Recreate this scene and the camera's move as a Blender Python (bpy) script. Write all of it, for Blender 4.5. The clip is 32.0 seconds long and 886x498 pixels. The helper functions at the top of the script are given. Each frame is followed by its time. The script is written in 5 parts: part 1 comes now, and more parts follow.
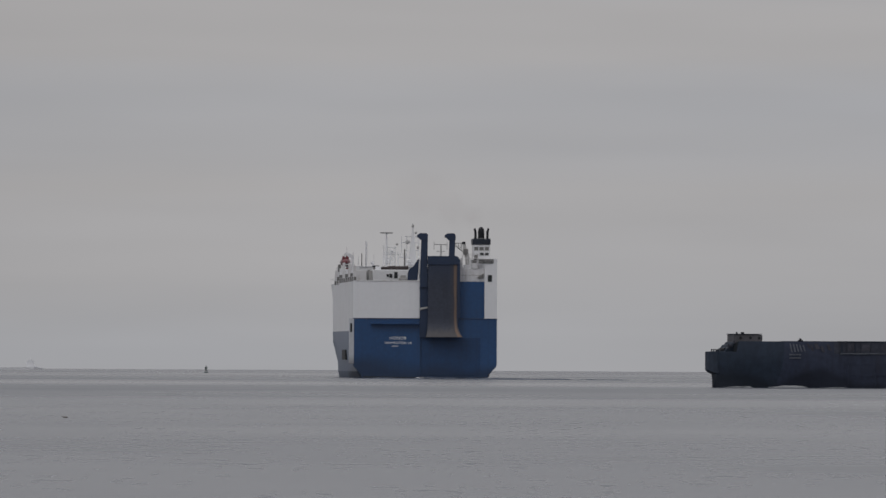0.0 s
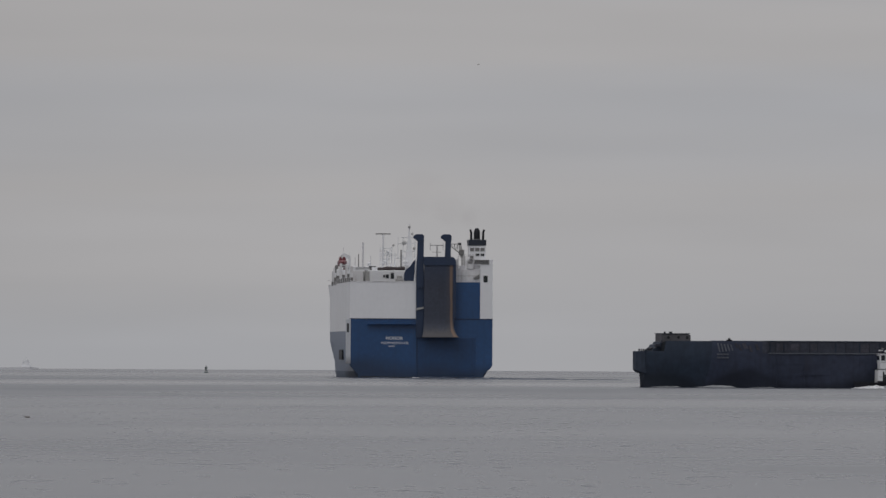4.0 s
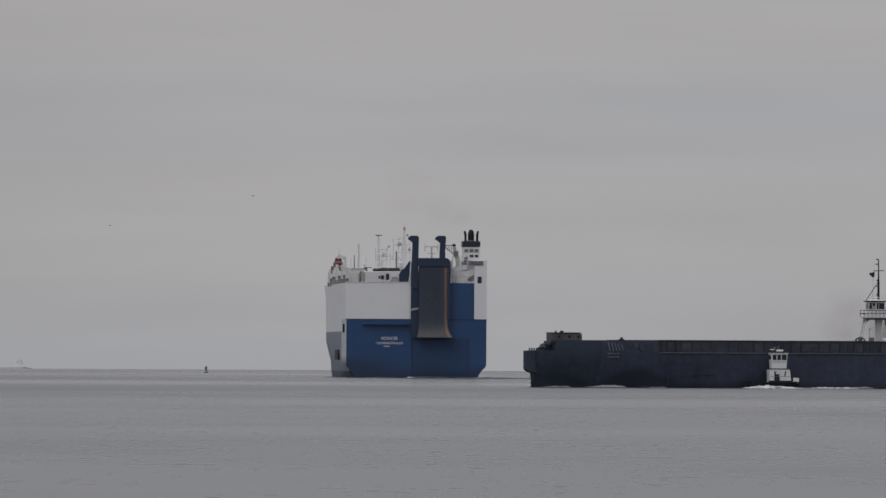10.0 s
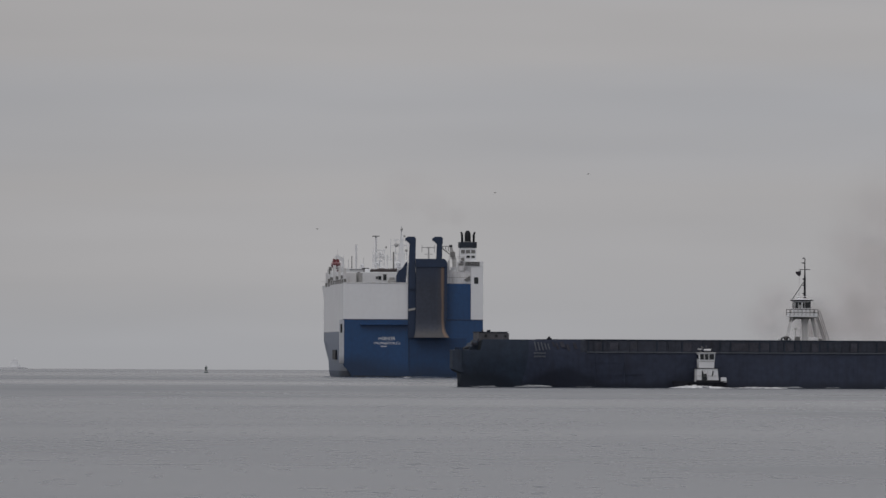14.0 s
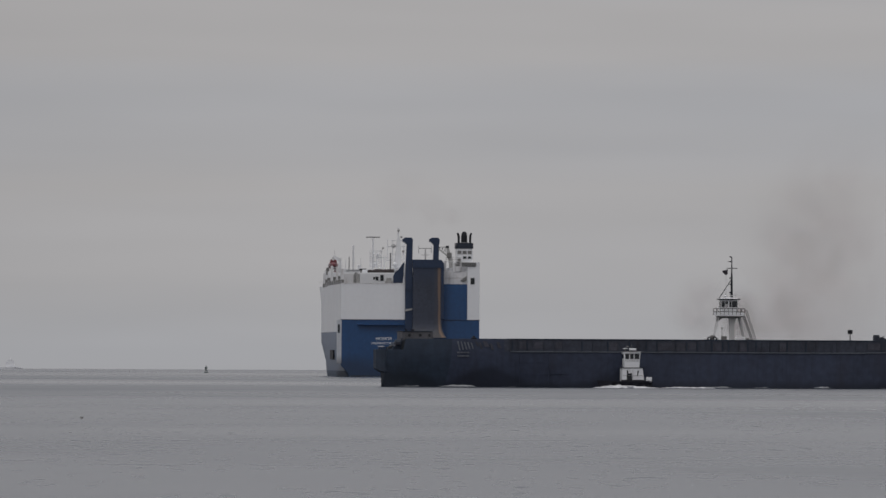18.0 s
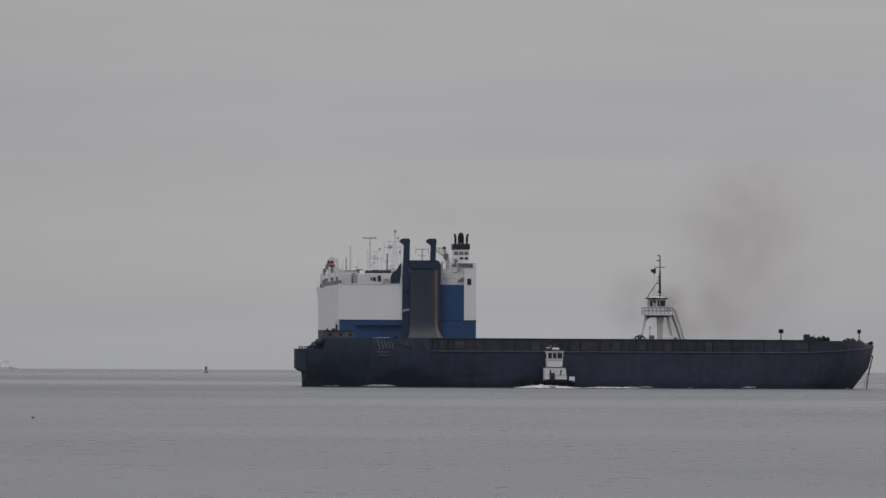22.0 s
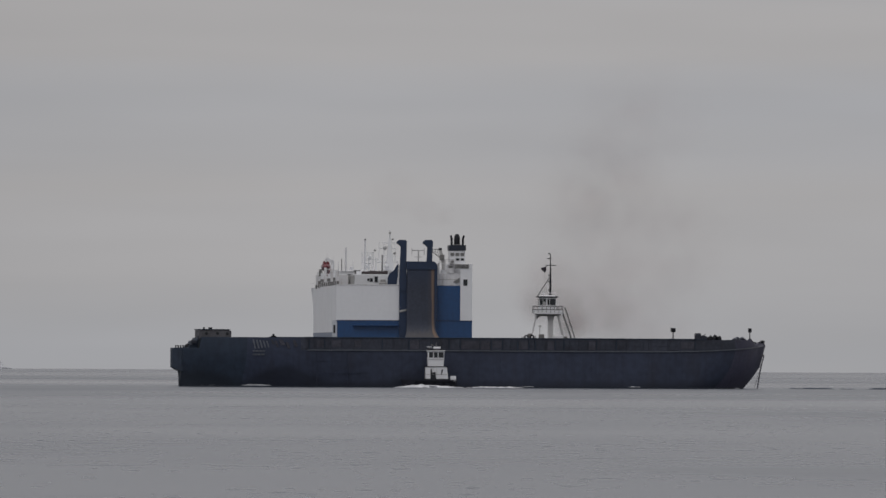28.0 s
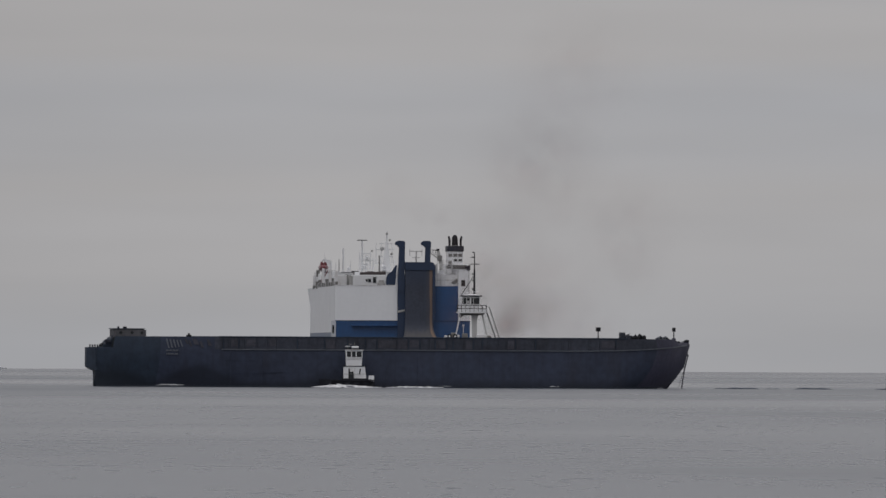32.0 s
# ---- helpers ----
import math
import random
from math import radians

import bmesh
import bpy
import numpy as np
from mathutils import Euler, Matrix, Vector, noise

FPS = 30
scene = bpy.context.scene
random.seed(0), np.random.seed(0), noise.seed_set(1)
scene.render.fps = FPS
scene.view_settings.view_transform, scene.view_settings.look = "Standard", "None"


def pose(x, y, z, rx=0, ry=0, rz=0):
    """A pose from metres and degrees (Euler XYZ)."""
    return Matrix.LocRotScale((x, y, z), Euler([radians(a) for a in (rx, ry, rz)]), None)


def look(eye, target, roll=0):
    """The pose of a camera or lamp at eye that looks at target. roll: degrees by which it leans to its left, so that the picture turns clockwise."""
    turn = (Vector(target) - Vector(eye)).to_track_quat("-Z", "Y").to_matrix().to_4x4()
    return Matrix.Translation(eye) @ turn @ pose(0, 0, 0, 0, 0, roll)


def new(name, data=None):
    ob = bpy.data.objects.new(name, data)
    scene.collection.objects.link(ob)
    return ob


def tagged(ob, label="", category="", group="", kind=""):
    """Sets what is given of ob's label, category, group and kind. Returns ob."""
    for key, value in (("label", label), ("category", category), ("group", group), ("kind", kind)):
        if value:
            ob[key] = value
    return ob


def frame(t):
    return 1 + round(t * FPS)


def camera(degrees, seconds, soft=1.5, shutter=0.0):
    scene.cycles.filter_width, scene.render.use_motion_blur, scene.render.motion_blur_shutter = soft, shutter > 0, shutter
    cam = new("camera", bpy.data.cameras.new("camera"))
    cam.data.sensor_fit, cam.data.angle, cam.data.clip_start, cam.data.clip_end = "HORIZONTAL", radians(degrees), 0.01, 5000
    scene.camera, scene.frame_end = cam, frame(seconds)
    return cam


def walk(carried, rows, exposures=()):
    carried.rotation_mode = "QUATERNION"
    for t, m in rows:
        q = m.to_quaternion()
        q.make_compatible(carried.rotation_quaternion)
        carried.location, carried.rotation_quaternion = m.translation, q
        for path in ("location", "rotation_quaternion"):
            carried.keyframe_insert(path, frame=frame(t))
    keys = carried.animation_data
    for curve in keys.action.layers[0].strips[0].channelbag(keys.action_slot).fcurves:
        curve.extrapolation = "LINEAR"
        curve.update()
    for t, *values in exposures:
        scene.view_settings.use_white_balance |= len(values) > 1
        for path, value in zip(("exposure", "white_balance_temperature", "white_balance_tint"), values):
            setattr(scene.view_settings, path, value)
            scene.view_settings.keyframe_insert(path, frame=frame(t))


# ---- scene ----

# camera: still, long lens, 5.0 m above the water
SECONDS = 32.0
cam = camera(3.44, SECONDS, soft=1.5)
EYE = pose(0, 0, 5.0, 90.4152, 0, 0) @ pose(0, 0, 0, 0, 0, 0.2865)
walk(cam, [(0, EYE), (SECONDS, EYE)])

# world: overcast sky, soft sun behind the camera
SUN_EL, SUN_AZ = radians(42), radians(215)


def build_world():
    w = bpy.data.worlds.new("sky")
    scene.world = w
    w.use_nodes = True
    nt = w.node_tree
    nt.nodes.clear()
    N, K = nt.nodes.new, nt.links.new
    out, bg = N("ShaderNodeOutputWorld"), N("ShaderNodeBackground")
    sky = N("ShaderNodeTexSky")
    sky.sky_type, sky.sun_disc = "NISHITA", False
    sky.sun_elevation, sky.sun_rotation = SUN_EL, SUN_AZ
    sky.air_density, sky.dust_density = 1.0, 3.0
    sat = N("ShaderNodeHueSaturation")
    sat.inputs["Saturation"].default_value = 0.25
    sat.inputs["Value"].default_value = 0.07
    K(sky.outputs[0], sat.inputs["Color"])
    tc = N("ShaderNodeTexCoord")
    sep = N("ShaderNodeSeparateXYZ")
    K(tc.outputs["Generated"], sep.inputs[0])
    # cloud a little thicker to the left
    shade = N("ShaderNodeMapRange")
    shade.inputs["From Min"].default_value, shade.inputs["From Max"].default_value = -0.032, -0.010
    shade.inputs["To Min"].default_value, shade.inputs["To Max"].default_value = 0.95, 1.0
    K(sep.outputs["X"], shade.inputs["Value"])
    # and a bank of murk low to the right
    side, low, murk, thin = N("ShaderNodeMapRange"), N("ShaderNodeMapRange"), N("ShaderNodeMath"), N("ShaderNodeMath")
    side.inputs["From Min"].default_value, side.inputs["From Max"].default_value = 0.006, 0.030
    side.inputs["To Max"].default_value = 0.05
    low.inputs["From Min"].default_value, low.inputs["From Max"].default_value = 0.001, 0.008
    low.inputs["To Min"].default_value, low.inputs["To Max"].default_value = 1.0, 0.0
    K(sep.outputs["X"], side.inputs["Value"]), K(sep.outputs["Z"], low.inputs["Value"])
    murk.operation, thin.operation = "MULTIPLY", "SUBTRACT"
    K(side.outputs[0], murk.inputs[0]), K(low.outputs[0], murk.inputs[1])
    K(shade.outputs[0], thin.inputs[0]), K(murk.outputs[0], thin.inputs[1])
    height = N("ShaderNodeMapRange")
    height.inputs["From Min"].default_value, height.inputs["From Max"].default_value = 0.0, 0.026
    K(sep.outputs["Z"], height.inputs["Value"])
    # overcast dome: brighter towards the zenith
    dome = N("ShaderNodeMapRange")
    dome.inputs["From Min"].default_value, dome.inputs["From Max"].default_value = 0.0, 1.0
    dome.inputs["To Min"].default_value, dome.inputs["To Max"].default_value = 0.408, 0.80
    K(sep.outputs["Z"], dome.inputs["Value"])
    # thin streaks of cloud along the horizon
    mp = N("ShaderNodeMapping")
    mp.inputs["Scale"].default_value = (14, 14, 120)
    K(tc.outputs["Generated"], mp.inputs["Vector"])
    n1 = N("ShaderNodeTexNoise")
    n1.inputs["Scale"].default_value, n1.inputs["Detail"].default_value = 2.0, 2
    K(mp.outputs[0], n1.inputs["Vector"])
    streak = N("ShaderNodeMapRange")
    streak.inputs["From Min"].default_value, streak.inputs["From Max"].default_value = 0.25, 0.75
    streak.inputs["To Min"].default_value, streak.inputs["To Max"].default_value = 0.955, 1.045
    K(n1.outputs["Fac"], streak.inputs["Value"])
    mul = N("ShaderNodeMath")
    mul.operation = "MULTIPLY"
    K(dome.outputs[0], mul.inputs[0]), K(streak.outputs[0], mul.inputs[1])
    thick = N("ShaderNodeMath")
    thick.operation = "MULTIPLY"
    glow, lit = N("ShaderNodeValToRGB"), N("ShaderNodeMath")
    lit.operation = "MULTIPLY"
    K(height.outputs[0], glow.inputs[0])
    el = glow.color_ramp.elements
    for k, (at, v) in enumerate(((0.0, 0.955), (0.16, 0.965), (0.32, 0.985), (0.46, 0.98), (0.56, 0.955), (0.70, 0.95), (0.80, 0.975), (0.90, 0.965), (1.0, 0.96))):
        e = el[k] if k < 2 else el.new(at)
        e.position, e.color = at, (v, v, v, 1)
    K(glow.outputs[0], lit.inputs[0])
    lit.inputs[1].default_value = 1.035
    K(mul.outputs[0], thick.inputs[0])
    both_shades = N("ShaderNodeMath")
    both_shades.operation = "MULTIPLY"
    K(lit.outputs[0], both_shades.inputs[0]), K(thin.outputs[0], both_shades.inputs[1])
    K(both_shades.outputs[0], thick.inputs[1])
    tint = N("ShaderNodeMix")
    tint.data_type = "RGBA"
    tint.inputs["A"].default_value, tint.inputs["B"].default_value = (0.97, 0.987, 1.048, 1), (1.014, 0.99, 0.998, 1)
    layers = N("ShaderNodeValToRGB")
    K(height.outputs[0], layers.inputs[0])
    el = layers.color_ramp.elements
    for k, (at, v) in enumerate(((0.0, 0.0), (0.22, 0.45), (0.44, 0.65), (0.53, 0.2), (0.68, 0.05), (0.74, 0.25), (0.80, 0.85), (0.88, 0.8), (0.96, 0.45), (1.0, 0.5))):
        e = el[k] if k < 2 else el.new(at)
        e.position, e.color = at, (v, v, v, 1)
    n2 = N("ShaderNodeTexNoise")
    n2.inputs["Scale"].default_value = 1.3
    K(mp.outputs[0], n2.inputs["Vector"])
    both = N("ShaderNodeMath")
    both.operation = "MULTIPLY_ADD"
    K(n2.outputs["Fac"], both.inputs[0])
    both.inputs[1].default_value = 0.6
    K(layers.outputs[0], both.inputs[2])
    K(both.outputs[0], tint.inputs["Factor"])
    cloud = N("ShaderNodeVectorMath")
    cloud.operation = "SCALE"
    K(tint.outputs["Result"], cloud.inputs[0]), K(thick.outputs[0], cloud.inputs["Scale"])
    mix = N("ShaderNodeMix")
    mix.data_type = "RGBA"
    mix.inputs["Factor"].default_value = 0.9
    K(sat.outputs[0], mix.inputs["A"]), K(cloud.outputs[0], mix.inputs["B"])
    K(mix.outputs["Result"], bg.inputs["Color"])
    bg.inputs["Strength"].default_value = 1.0
    K(bg.outputs[0], out.inputs[0])


build_world()
sun = new("sun", bpy.data.lights.new("sun", "SUN"))
sun.data.energy, sun.data.angle, sun.data.color = 0.5, radians(25), (1.0, 0.97, 0.93)
sun.matrix_world = look((0, 0, 300), (-300 * math.sin(SUN_AZ), -300 * math.cos(SUN_AZ), 300 - 300 * math.tan(SUN_EL)))
scene.view_settings.exposure = 0.0


# ---- materials ----
def material(name, color, rough=0.5, metal=0.0, vary=0.25, scale=0.5, streak=0.0, rust=0.0, bump=0.02,
             rust_color=(0.16, 0.075, 0.03), spec=0.5, coat=0.0, dark_foot=None):
    """Paint or bare stuff: mottling at two scales, vertical runs, patches of rust, fine relief."""
    m = bpy.data.materials.new(name)
    m.use_nodes = True
    nt = m.node_tree
    N, K = nt.nodes.new, nt.links.new
    b = nt.nodes["Principled BSDF"]
    b.inputs["Roughness"].default_value, b.inputs["Metallic"].default_value = rough, metal
    b.inputs["Specular IOR Level"].default_value = spec
    b.inputs["Coat Weight"].default_value = coat
    b.inputs["Coat Roughness"].default_value = 0.25
    tc = N("ShaderNodeTexCoord")
    info = N("ShaderNodeObjectInfo")
    big, fine = N("ShaderNodeTexNoise"), N("ShaderNodeTexNoise")
    big.inputs["Scale"].default_value, fine.inputs["Scale"].default_value = scale, scale * 9
    big.inputs["Detail"].default_value = fine.inputs["Detail"].default_value = 5
    K(tc.outputs["Object"], big.inputs["Vector"]), K(tc.outputs["Object"], fine.inputs["Vector"])
    add = N("ShaderNodeMath")
    add.operation = "ADD"
    K(big.outputs["Fac"], add.inputs[0]), K(fine.outputs["Fac"], add.inputs[1])
    rng = N("ShaderNodeMapRange")
    rng.inputs["From Min"].default_value, rng.inputs["From Max"].default_value = 0.6, 1.4
    rng.inputs["To Min"].default_value, rng.inputs["To Max"].default_value = 1 - vary, 1 + vary
    K(add.outputs[0], rng.inputs["Value"])
    tone = N("ShaderNodeVectorMath")
    tone.operation = "SCALE"
    tone.inputs[0].default_value = color
    K(rng.outputs[0], tone.inputs["Scale"])
    last = tone.outputs[0]
    if streak:
        mp = N("ShaderNodeMapping")
        mp.inputs["Scale"].default_value = (1.6, 1.6, 0.08)
        K(tc.outputs["Object"], mp.inputs["Vector"])
        runs = N("ShaderNodeTexNoise")
        runs.inputs["Scale"].default_value, runs.inputs["Detail"].default_value = 1.0, 6
        K(mp.outputs[0], runs.inputs["Vector"])
        sr = N("ShaderNodeMapRange")
        sr.inputs["From Min"].default_value, sr.inputs["From Max"].default_value = 0.52, 0.75
        sr.inputs["To Min"].default_value, sr.inputs["To Max"].default_value = 0.0, streak
        K(runs.outputs["Fac"], sr.inputs["Value"])
        mx = N("ShaderNodeMix")
        mx.data_type = "RGBA"
        K(sr.outputs[0], mx.inputs["Factor"]), K(last, mx.inputs["A"])
        mx.inputs["B"].default_value = (*[c * 0.5 + 0.003 for c in color], 1)
        last = mx.outputs["Result"]
    if rust:
        rn = N("ShaderNodeTexNoise")
        rn.inputs["Scale"].default_value, rn.inputs["Detail"].default_value = scale * 2.3, 8
        mp2 = N("ShaderNodeMapping")
        mp2.inputs["Scale"].default_value = (1, 1, 0.3)
        K(tc.outputs["Object"], mp2.inputs["Vector"]), K(mp2.outputs[0], rn.inputs["Vector"])
        rr = N("ShaderNodeMapRange")
        rr.inputs["From Min"].default_value, rr.inputs["From Max"].default_value = 0.55, 0.7
        rr.inputs["To Max"].default_value = rust
        K(rn.outputs["Fac"], rr.inputs["Value"])
        mx2 = N("ShaderNodeMix")
        mx2.data_type = "RGBA"
        K(rr.outputs[0], mx2.inputs["Factor"]), K(last, mx2.inputs["A"])
        mx2.inputs["B"].default_value = (*rust_color, 1)
        last = mx2.outputs["Result"]
    if dark_foot:
        # ragged darkening towards the bottom: foot, fade, raggedness, amount, then higher patches: place, reach,
        # height; and their axis
        foot, fade, ragged, amount, patches, axis = dark_foot
        sep, wave, mp3 = N("ShaderNodeSeparateXYZ"), N("ShaderNodeTexNoise"), N("ShaderNodeMapping")
        K(tc.outputs["Object"], sep.inputs[0]), K(tc.outputs["Object"], mp3.inputs["Vector"])
        mp3.inputs["Scale"].default_value = (0.14, 0.14, 0.3)
        wave.inputs["Scale"].default_value, wave.inputs["Detail"].default_value = 1.0, 6
        K(mp3.outputs[0], wave.inputs["Vector"])

        def calc(op, a, c):
            n = N("ShaderNodeMath")
            n.operation = op
            for k, v in enumerate((a, c)):
                if isinstance(v, (int, float)):
                    n.inputs[k].default_value = v
                else:
                    K(v, n.inputs[k])
            return n.outputs[0]

        level = calc("SUBTRACT", sep.outputs["Z"], calc("MULTIPLY", calc("SUBTRACT", wave.outputs["Fac"], 0.5), ragged * 2))
        for at, reach, high in patches:
            bell = N("ShaderNodeMapRange")
            bell.interpolation_type = "SMOOTHSTEP"
            bell.inputs["From Max"].default_value = reach
            bell.inputs["To Min"].default_value, bell.inputs["To Max"].default_value = high, 0.0
            K(calc("ABSOLUTE", calc("SUBTRACT", sep.outputs[axis], at), 0.0), bell.inputs["Value"])
            level = calc("SUBTRACT", level, bell.outputs[0])
        darken = N("ShaderNodeMapRange")
        darken.interpolation_type = "SMOOTHSTEP"
        darken.inputs["From Min"].default_value, darken.inputs["From Max"].default_value = foot, foot + fade
        darken.inputs["To Min"].default_value, darken.inputs["To Max"].default_value = amount, 0.0
        K(level, darken.inputs["Value"])
        mx3 = N("ShaderNodeMix")
        mx3.data_type = "RGBA"
        K(darken.outputs[0], mx3.inputs["Factor"]), K(last, mx3.inputs["A"])
        mx3.inputs["B"].default_value = (*[c * 0.35 + 0.002 for c in color], 1)
        last = mx3.outputs["Result"]
    K(last, b.inputs["Base Color"])
    if bump:
        bp = N("ShaderNodeBump")
        bp.inputs["Strength"].default_value, bp.inputs["Distance"].default_value = 0.4, bump
        K(fine.outputs["Fac"], bp.inputs["Height"])
        K(bp.outputs[0], b.inputs["Normal"])
    return m


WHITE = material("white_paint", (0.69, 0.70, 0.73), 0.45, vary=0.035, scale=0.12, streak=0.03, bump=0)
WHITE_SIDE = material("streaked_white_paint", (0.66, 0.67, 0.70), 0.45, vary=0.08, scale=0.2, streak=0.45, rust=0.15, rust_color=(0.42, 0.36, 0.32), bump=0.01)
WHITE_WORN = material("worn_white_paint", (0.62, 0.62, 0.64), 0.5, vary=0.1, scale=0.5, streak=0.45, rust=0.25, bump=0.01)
BLUE = material("blue_hull_paint", (0.0080, 0.050, 0.150), 0.42, vary=0.2, scale=0.12, streak=0.3, coat=0.15, dark_foot=(0.4, 4.0, 1.4, 0.8, ((-14.5, 13.0, 2.3),), "X"))
# side copy of the blue, paled for haze and grazing sky sheen
BLUE_SIDE = material("blue_side_sky_sheen", (0.054, 0.090, 0.165), 0.42, vary=0.12, scale=0.1, streak=0.3, coat=0.1, dark_foot=(-1.2, 3.0, 1.0, 0.92, ((0.0, 70.0, 3.4),), "Y"))
# chine blue, brightened to offset the shade on its down-turned faces
BLUE_LOW = material("chine_blue_paint", (0.125, 0.150, 0.200), 0.75, vary=0.2, scale=0.2, streak=0.4, spec=0.15, dark_foot=(-1.2, 2.4, 0.9, 0.93, ((0.0, 70.0, 3.4),), "Y"))
QUARTER = material("stained_pale_paint", (0.46, 0.48, 0.52), 0.5, vary=0.1, scale=0.3, streak=0.3, dark_foot=(2.6, 3.2, 0.9, 0.92, ((-14.5, 4.0, 0.5),), "X"))
BLUE_MID = material("mid_blue_paint", (0.009, 0.032, 0.085), 0.65, vary=0.25, scale=0.2, streak=0.4)
BLUE_DOOR = material("stern_door_paint", (0.0065, 0.036, 0.108), 0.45, vary=0.25, scale=0.15, streak=0.35, dark_foot=(0.4, 3.0, 1.2, 0.6, ((3.0, 8.0, 1.0),), "X"))
BLUE_DARK = material("dark_blue_paint", (0.0115, 0.0265, 0.066), 0.45, vary=0.2, scale=0.3, streak=0.3)
NAVY = material("navy_funnel_paint", (0.0095, 0.0155, 0.030), 0.55, vary=0.25, scale=0.4, streak=0.3)
BOOT = material("boot_topping", (0.014, 0.021, 0.036), 0.5, vary=0.4, scale=0.15, streak=0.4)
RAMP = material("ramp_steel", (0.042, 0.046, 0.064), 0.6, vary=0.3, scale=0.15, streak=0.5, rust=0.2, rust_color=(0.045, 0.04, 0.042))
BLACK = material("black_paint", (0.011, 0.012, 0.017), 0.6, vary=0.3, scale=0.4, streak=0.2, spec=0.25)
GLASS = material("dark_glass", (0.015, 0.018, 0.022), 0.12, vary=0.1, scale=1.0, bump=0.0)
GREY = material("grey_paint", (0.34, 0.34, 0.34), 0.5, vary=0.12, scale=0.5, streak=0.3, rust=0.15)
STEEL = material("dull_steel", (0.18, 0.18, 0.18), 0.5, metal=0.4, vary=0.2, scale=1.0, rust=0.2)
ORANGE = material("orange_red_paint", (0.15, 0.032, 0.042), 0.45, vary=0.15, scale=1.0)
LETTER = material("white_letter_paint", (0.75, 0.75, 0.75), 0.5, vary=0.05, scale=1.0, bump=0)
# darker foot of the barge side, with three higher patches along x
BARGE_FOOT = (-0.1, 1.7, 1.0, 0.70, ((-33.0, 7.5, 2.3), (-45.5, 6.5, 1.9), (-12.0, 8.0, 1.0)), "X")
BARGE = material("barge_black_paint", (0.0245, 0.0355, 0.0575), 0.6, vary=0.35, scale=0.12, streak=0.4, rust=0.2, rust_color=(0.026, 0.026, 0.034), spec=0.3, dark_foot=BARGE_FOOT)
BARGE_MID = material("barge_faded_paint", (0.0345, 0.0430, 0.0725), 0.6, vary=0.3, scale=0.12, streak=0.4, rust=0.25, rust_color=(0.034, 0.032, 0.040), spec=0.3, dark_foot=BARGE_FOOT)
BARGE_BAND = material("barge_worn_band", (0.0400, 0.0450, 0.063), 0.65, vary=0.4, scale=0.25, streak=0.6, rust=0.4, rust_color=(0.041, 0.040, 0.048), spec=0.3)
BARGE_BOW = material("barge_bow_paint", (0.054, 0.054, 0.086), 0.6, vary=0.3, scale=0.2, streak=0.4, rust=0.25, rust_color=(0.050, 0.038, 0.048), spec=0.3)
RUB = material("rub_rail_paint", (0.085, 0.096, 0.118), 0.6, vary=0.4, scale=0.4, rust=0.4, rust_color=(0.05, 0.052, 0.06))
HOUSE = material("barge_house_paint", (0.092, 0.093, 0.106), 0.6, vary=0.5, scale=0.6, streak=0.5, rust=0.35, rust_color=(0.060, 0.046, 0.044), spec=0.3)
MARK = material("faded_mark_paint", (0.105, 0.116, 0.142), 0.6, vary=0.5, scale=1.5, bump=0)
RUBBER = material("black_rubber", (0.008, 0.009, 0.013), 0.9, vary=0.3, scale=2.0, spec=0.15)
DECK = material("deck_paint", (0.02, 0.024, 0.03), 0.95, vary=0.3, scale=0.3, rust=0.2, rust_color=(0.03, 0.026, 0.026), spec=0.05)
BAND_PALE = material("worn_pale_plate", (0.055, 0.056, 0.073), 0.7, vary=0.5, scale=0.7, streak=0.7, rust=0.6, rust_color=(0.034, 0.038, 0.046), spec=0.3)
TUG_HULL = material("tug_hull_paint", (0.017, 0.018, 0.025), 0.65, vary=0.3, scale=0.5, streak=0.3, spec=0.2)
THIN_FOAM = material("thin_foam", (0.33, 0.345, 0.37), 0.7, vary=0.5, scale=0.9, bump=0.02)
TARP = material("brown_deck_gear", (0.045, 0.036, 0.038), 0.85, vary=0.4, scale=1.2, bump=0.05)
FOAM = material("foam", (0.74, 0.75, 0.78), 0.8, vary=0.25, scale=1.2, bump=0.05)
# pale grey; on the carrier's antenna frame and domes it stands in for haze
HAZE_GREY = material("pale_grey_paint", (0.42, 0.42, 0.43), 0.6, vary=0.1, scale=0.1, streak=0.2)
# far ship's grey, paled to stand in for haze
FAR_HAZED = material("far_ship_hazed_grey", (0.62, 0.63, 0.66), 0.7, vary=0.08, scale=0.1, streak=0.1)
FEATHER = material("grey_brown_feathers", (0.20, 0.185, 0.175), 0.8, vary=0.3, scale=6.0)
BUOY = material("dark_buoy_paint", (0.016, 0.048, 0.044), 0.5, vary=0.3, scale=1.0, rust=0.3)
FLAG = material("dark_flag_cloth", (0.03, 0.025, 0.035), 0.9, vary=0.3, scale=2.0)


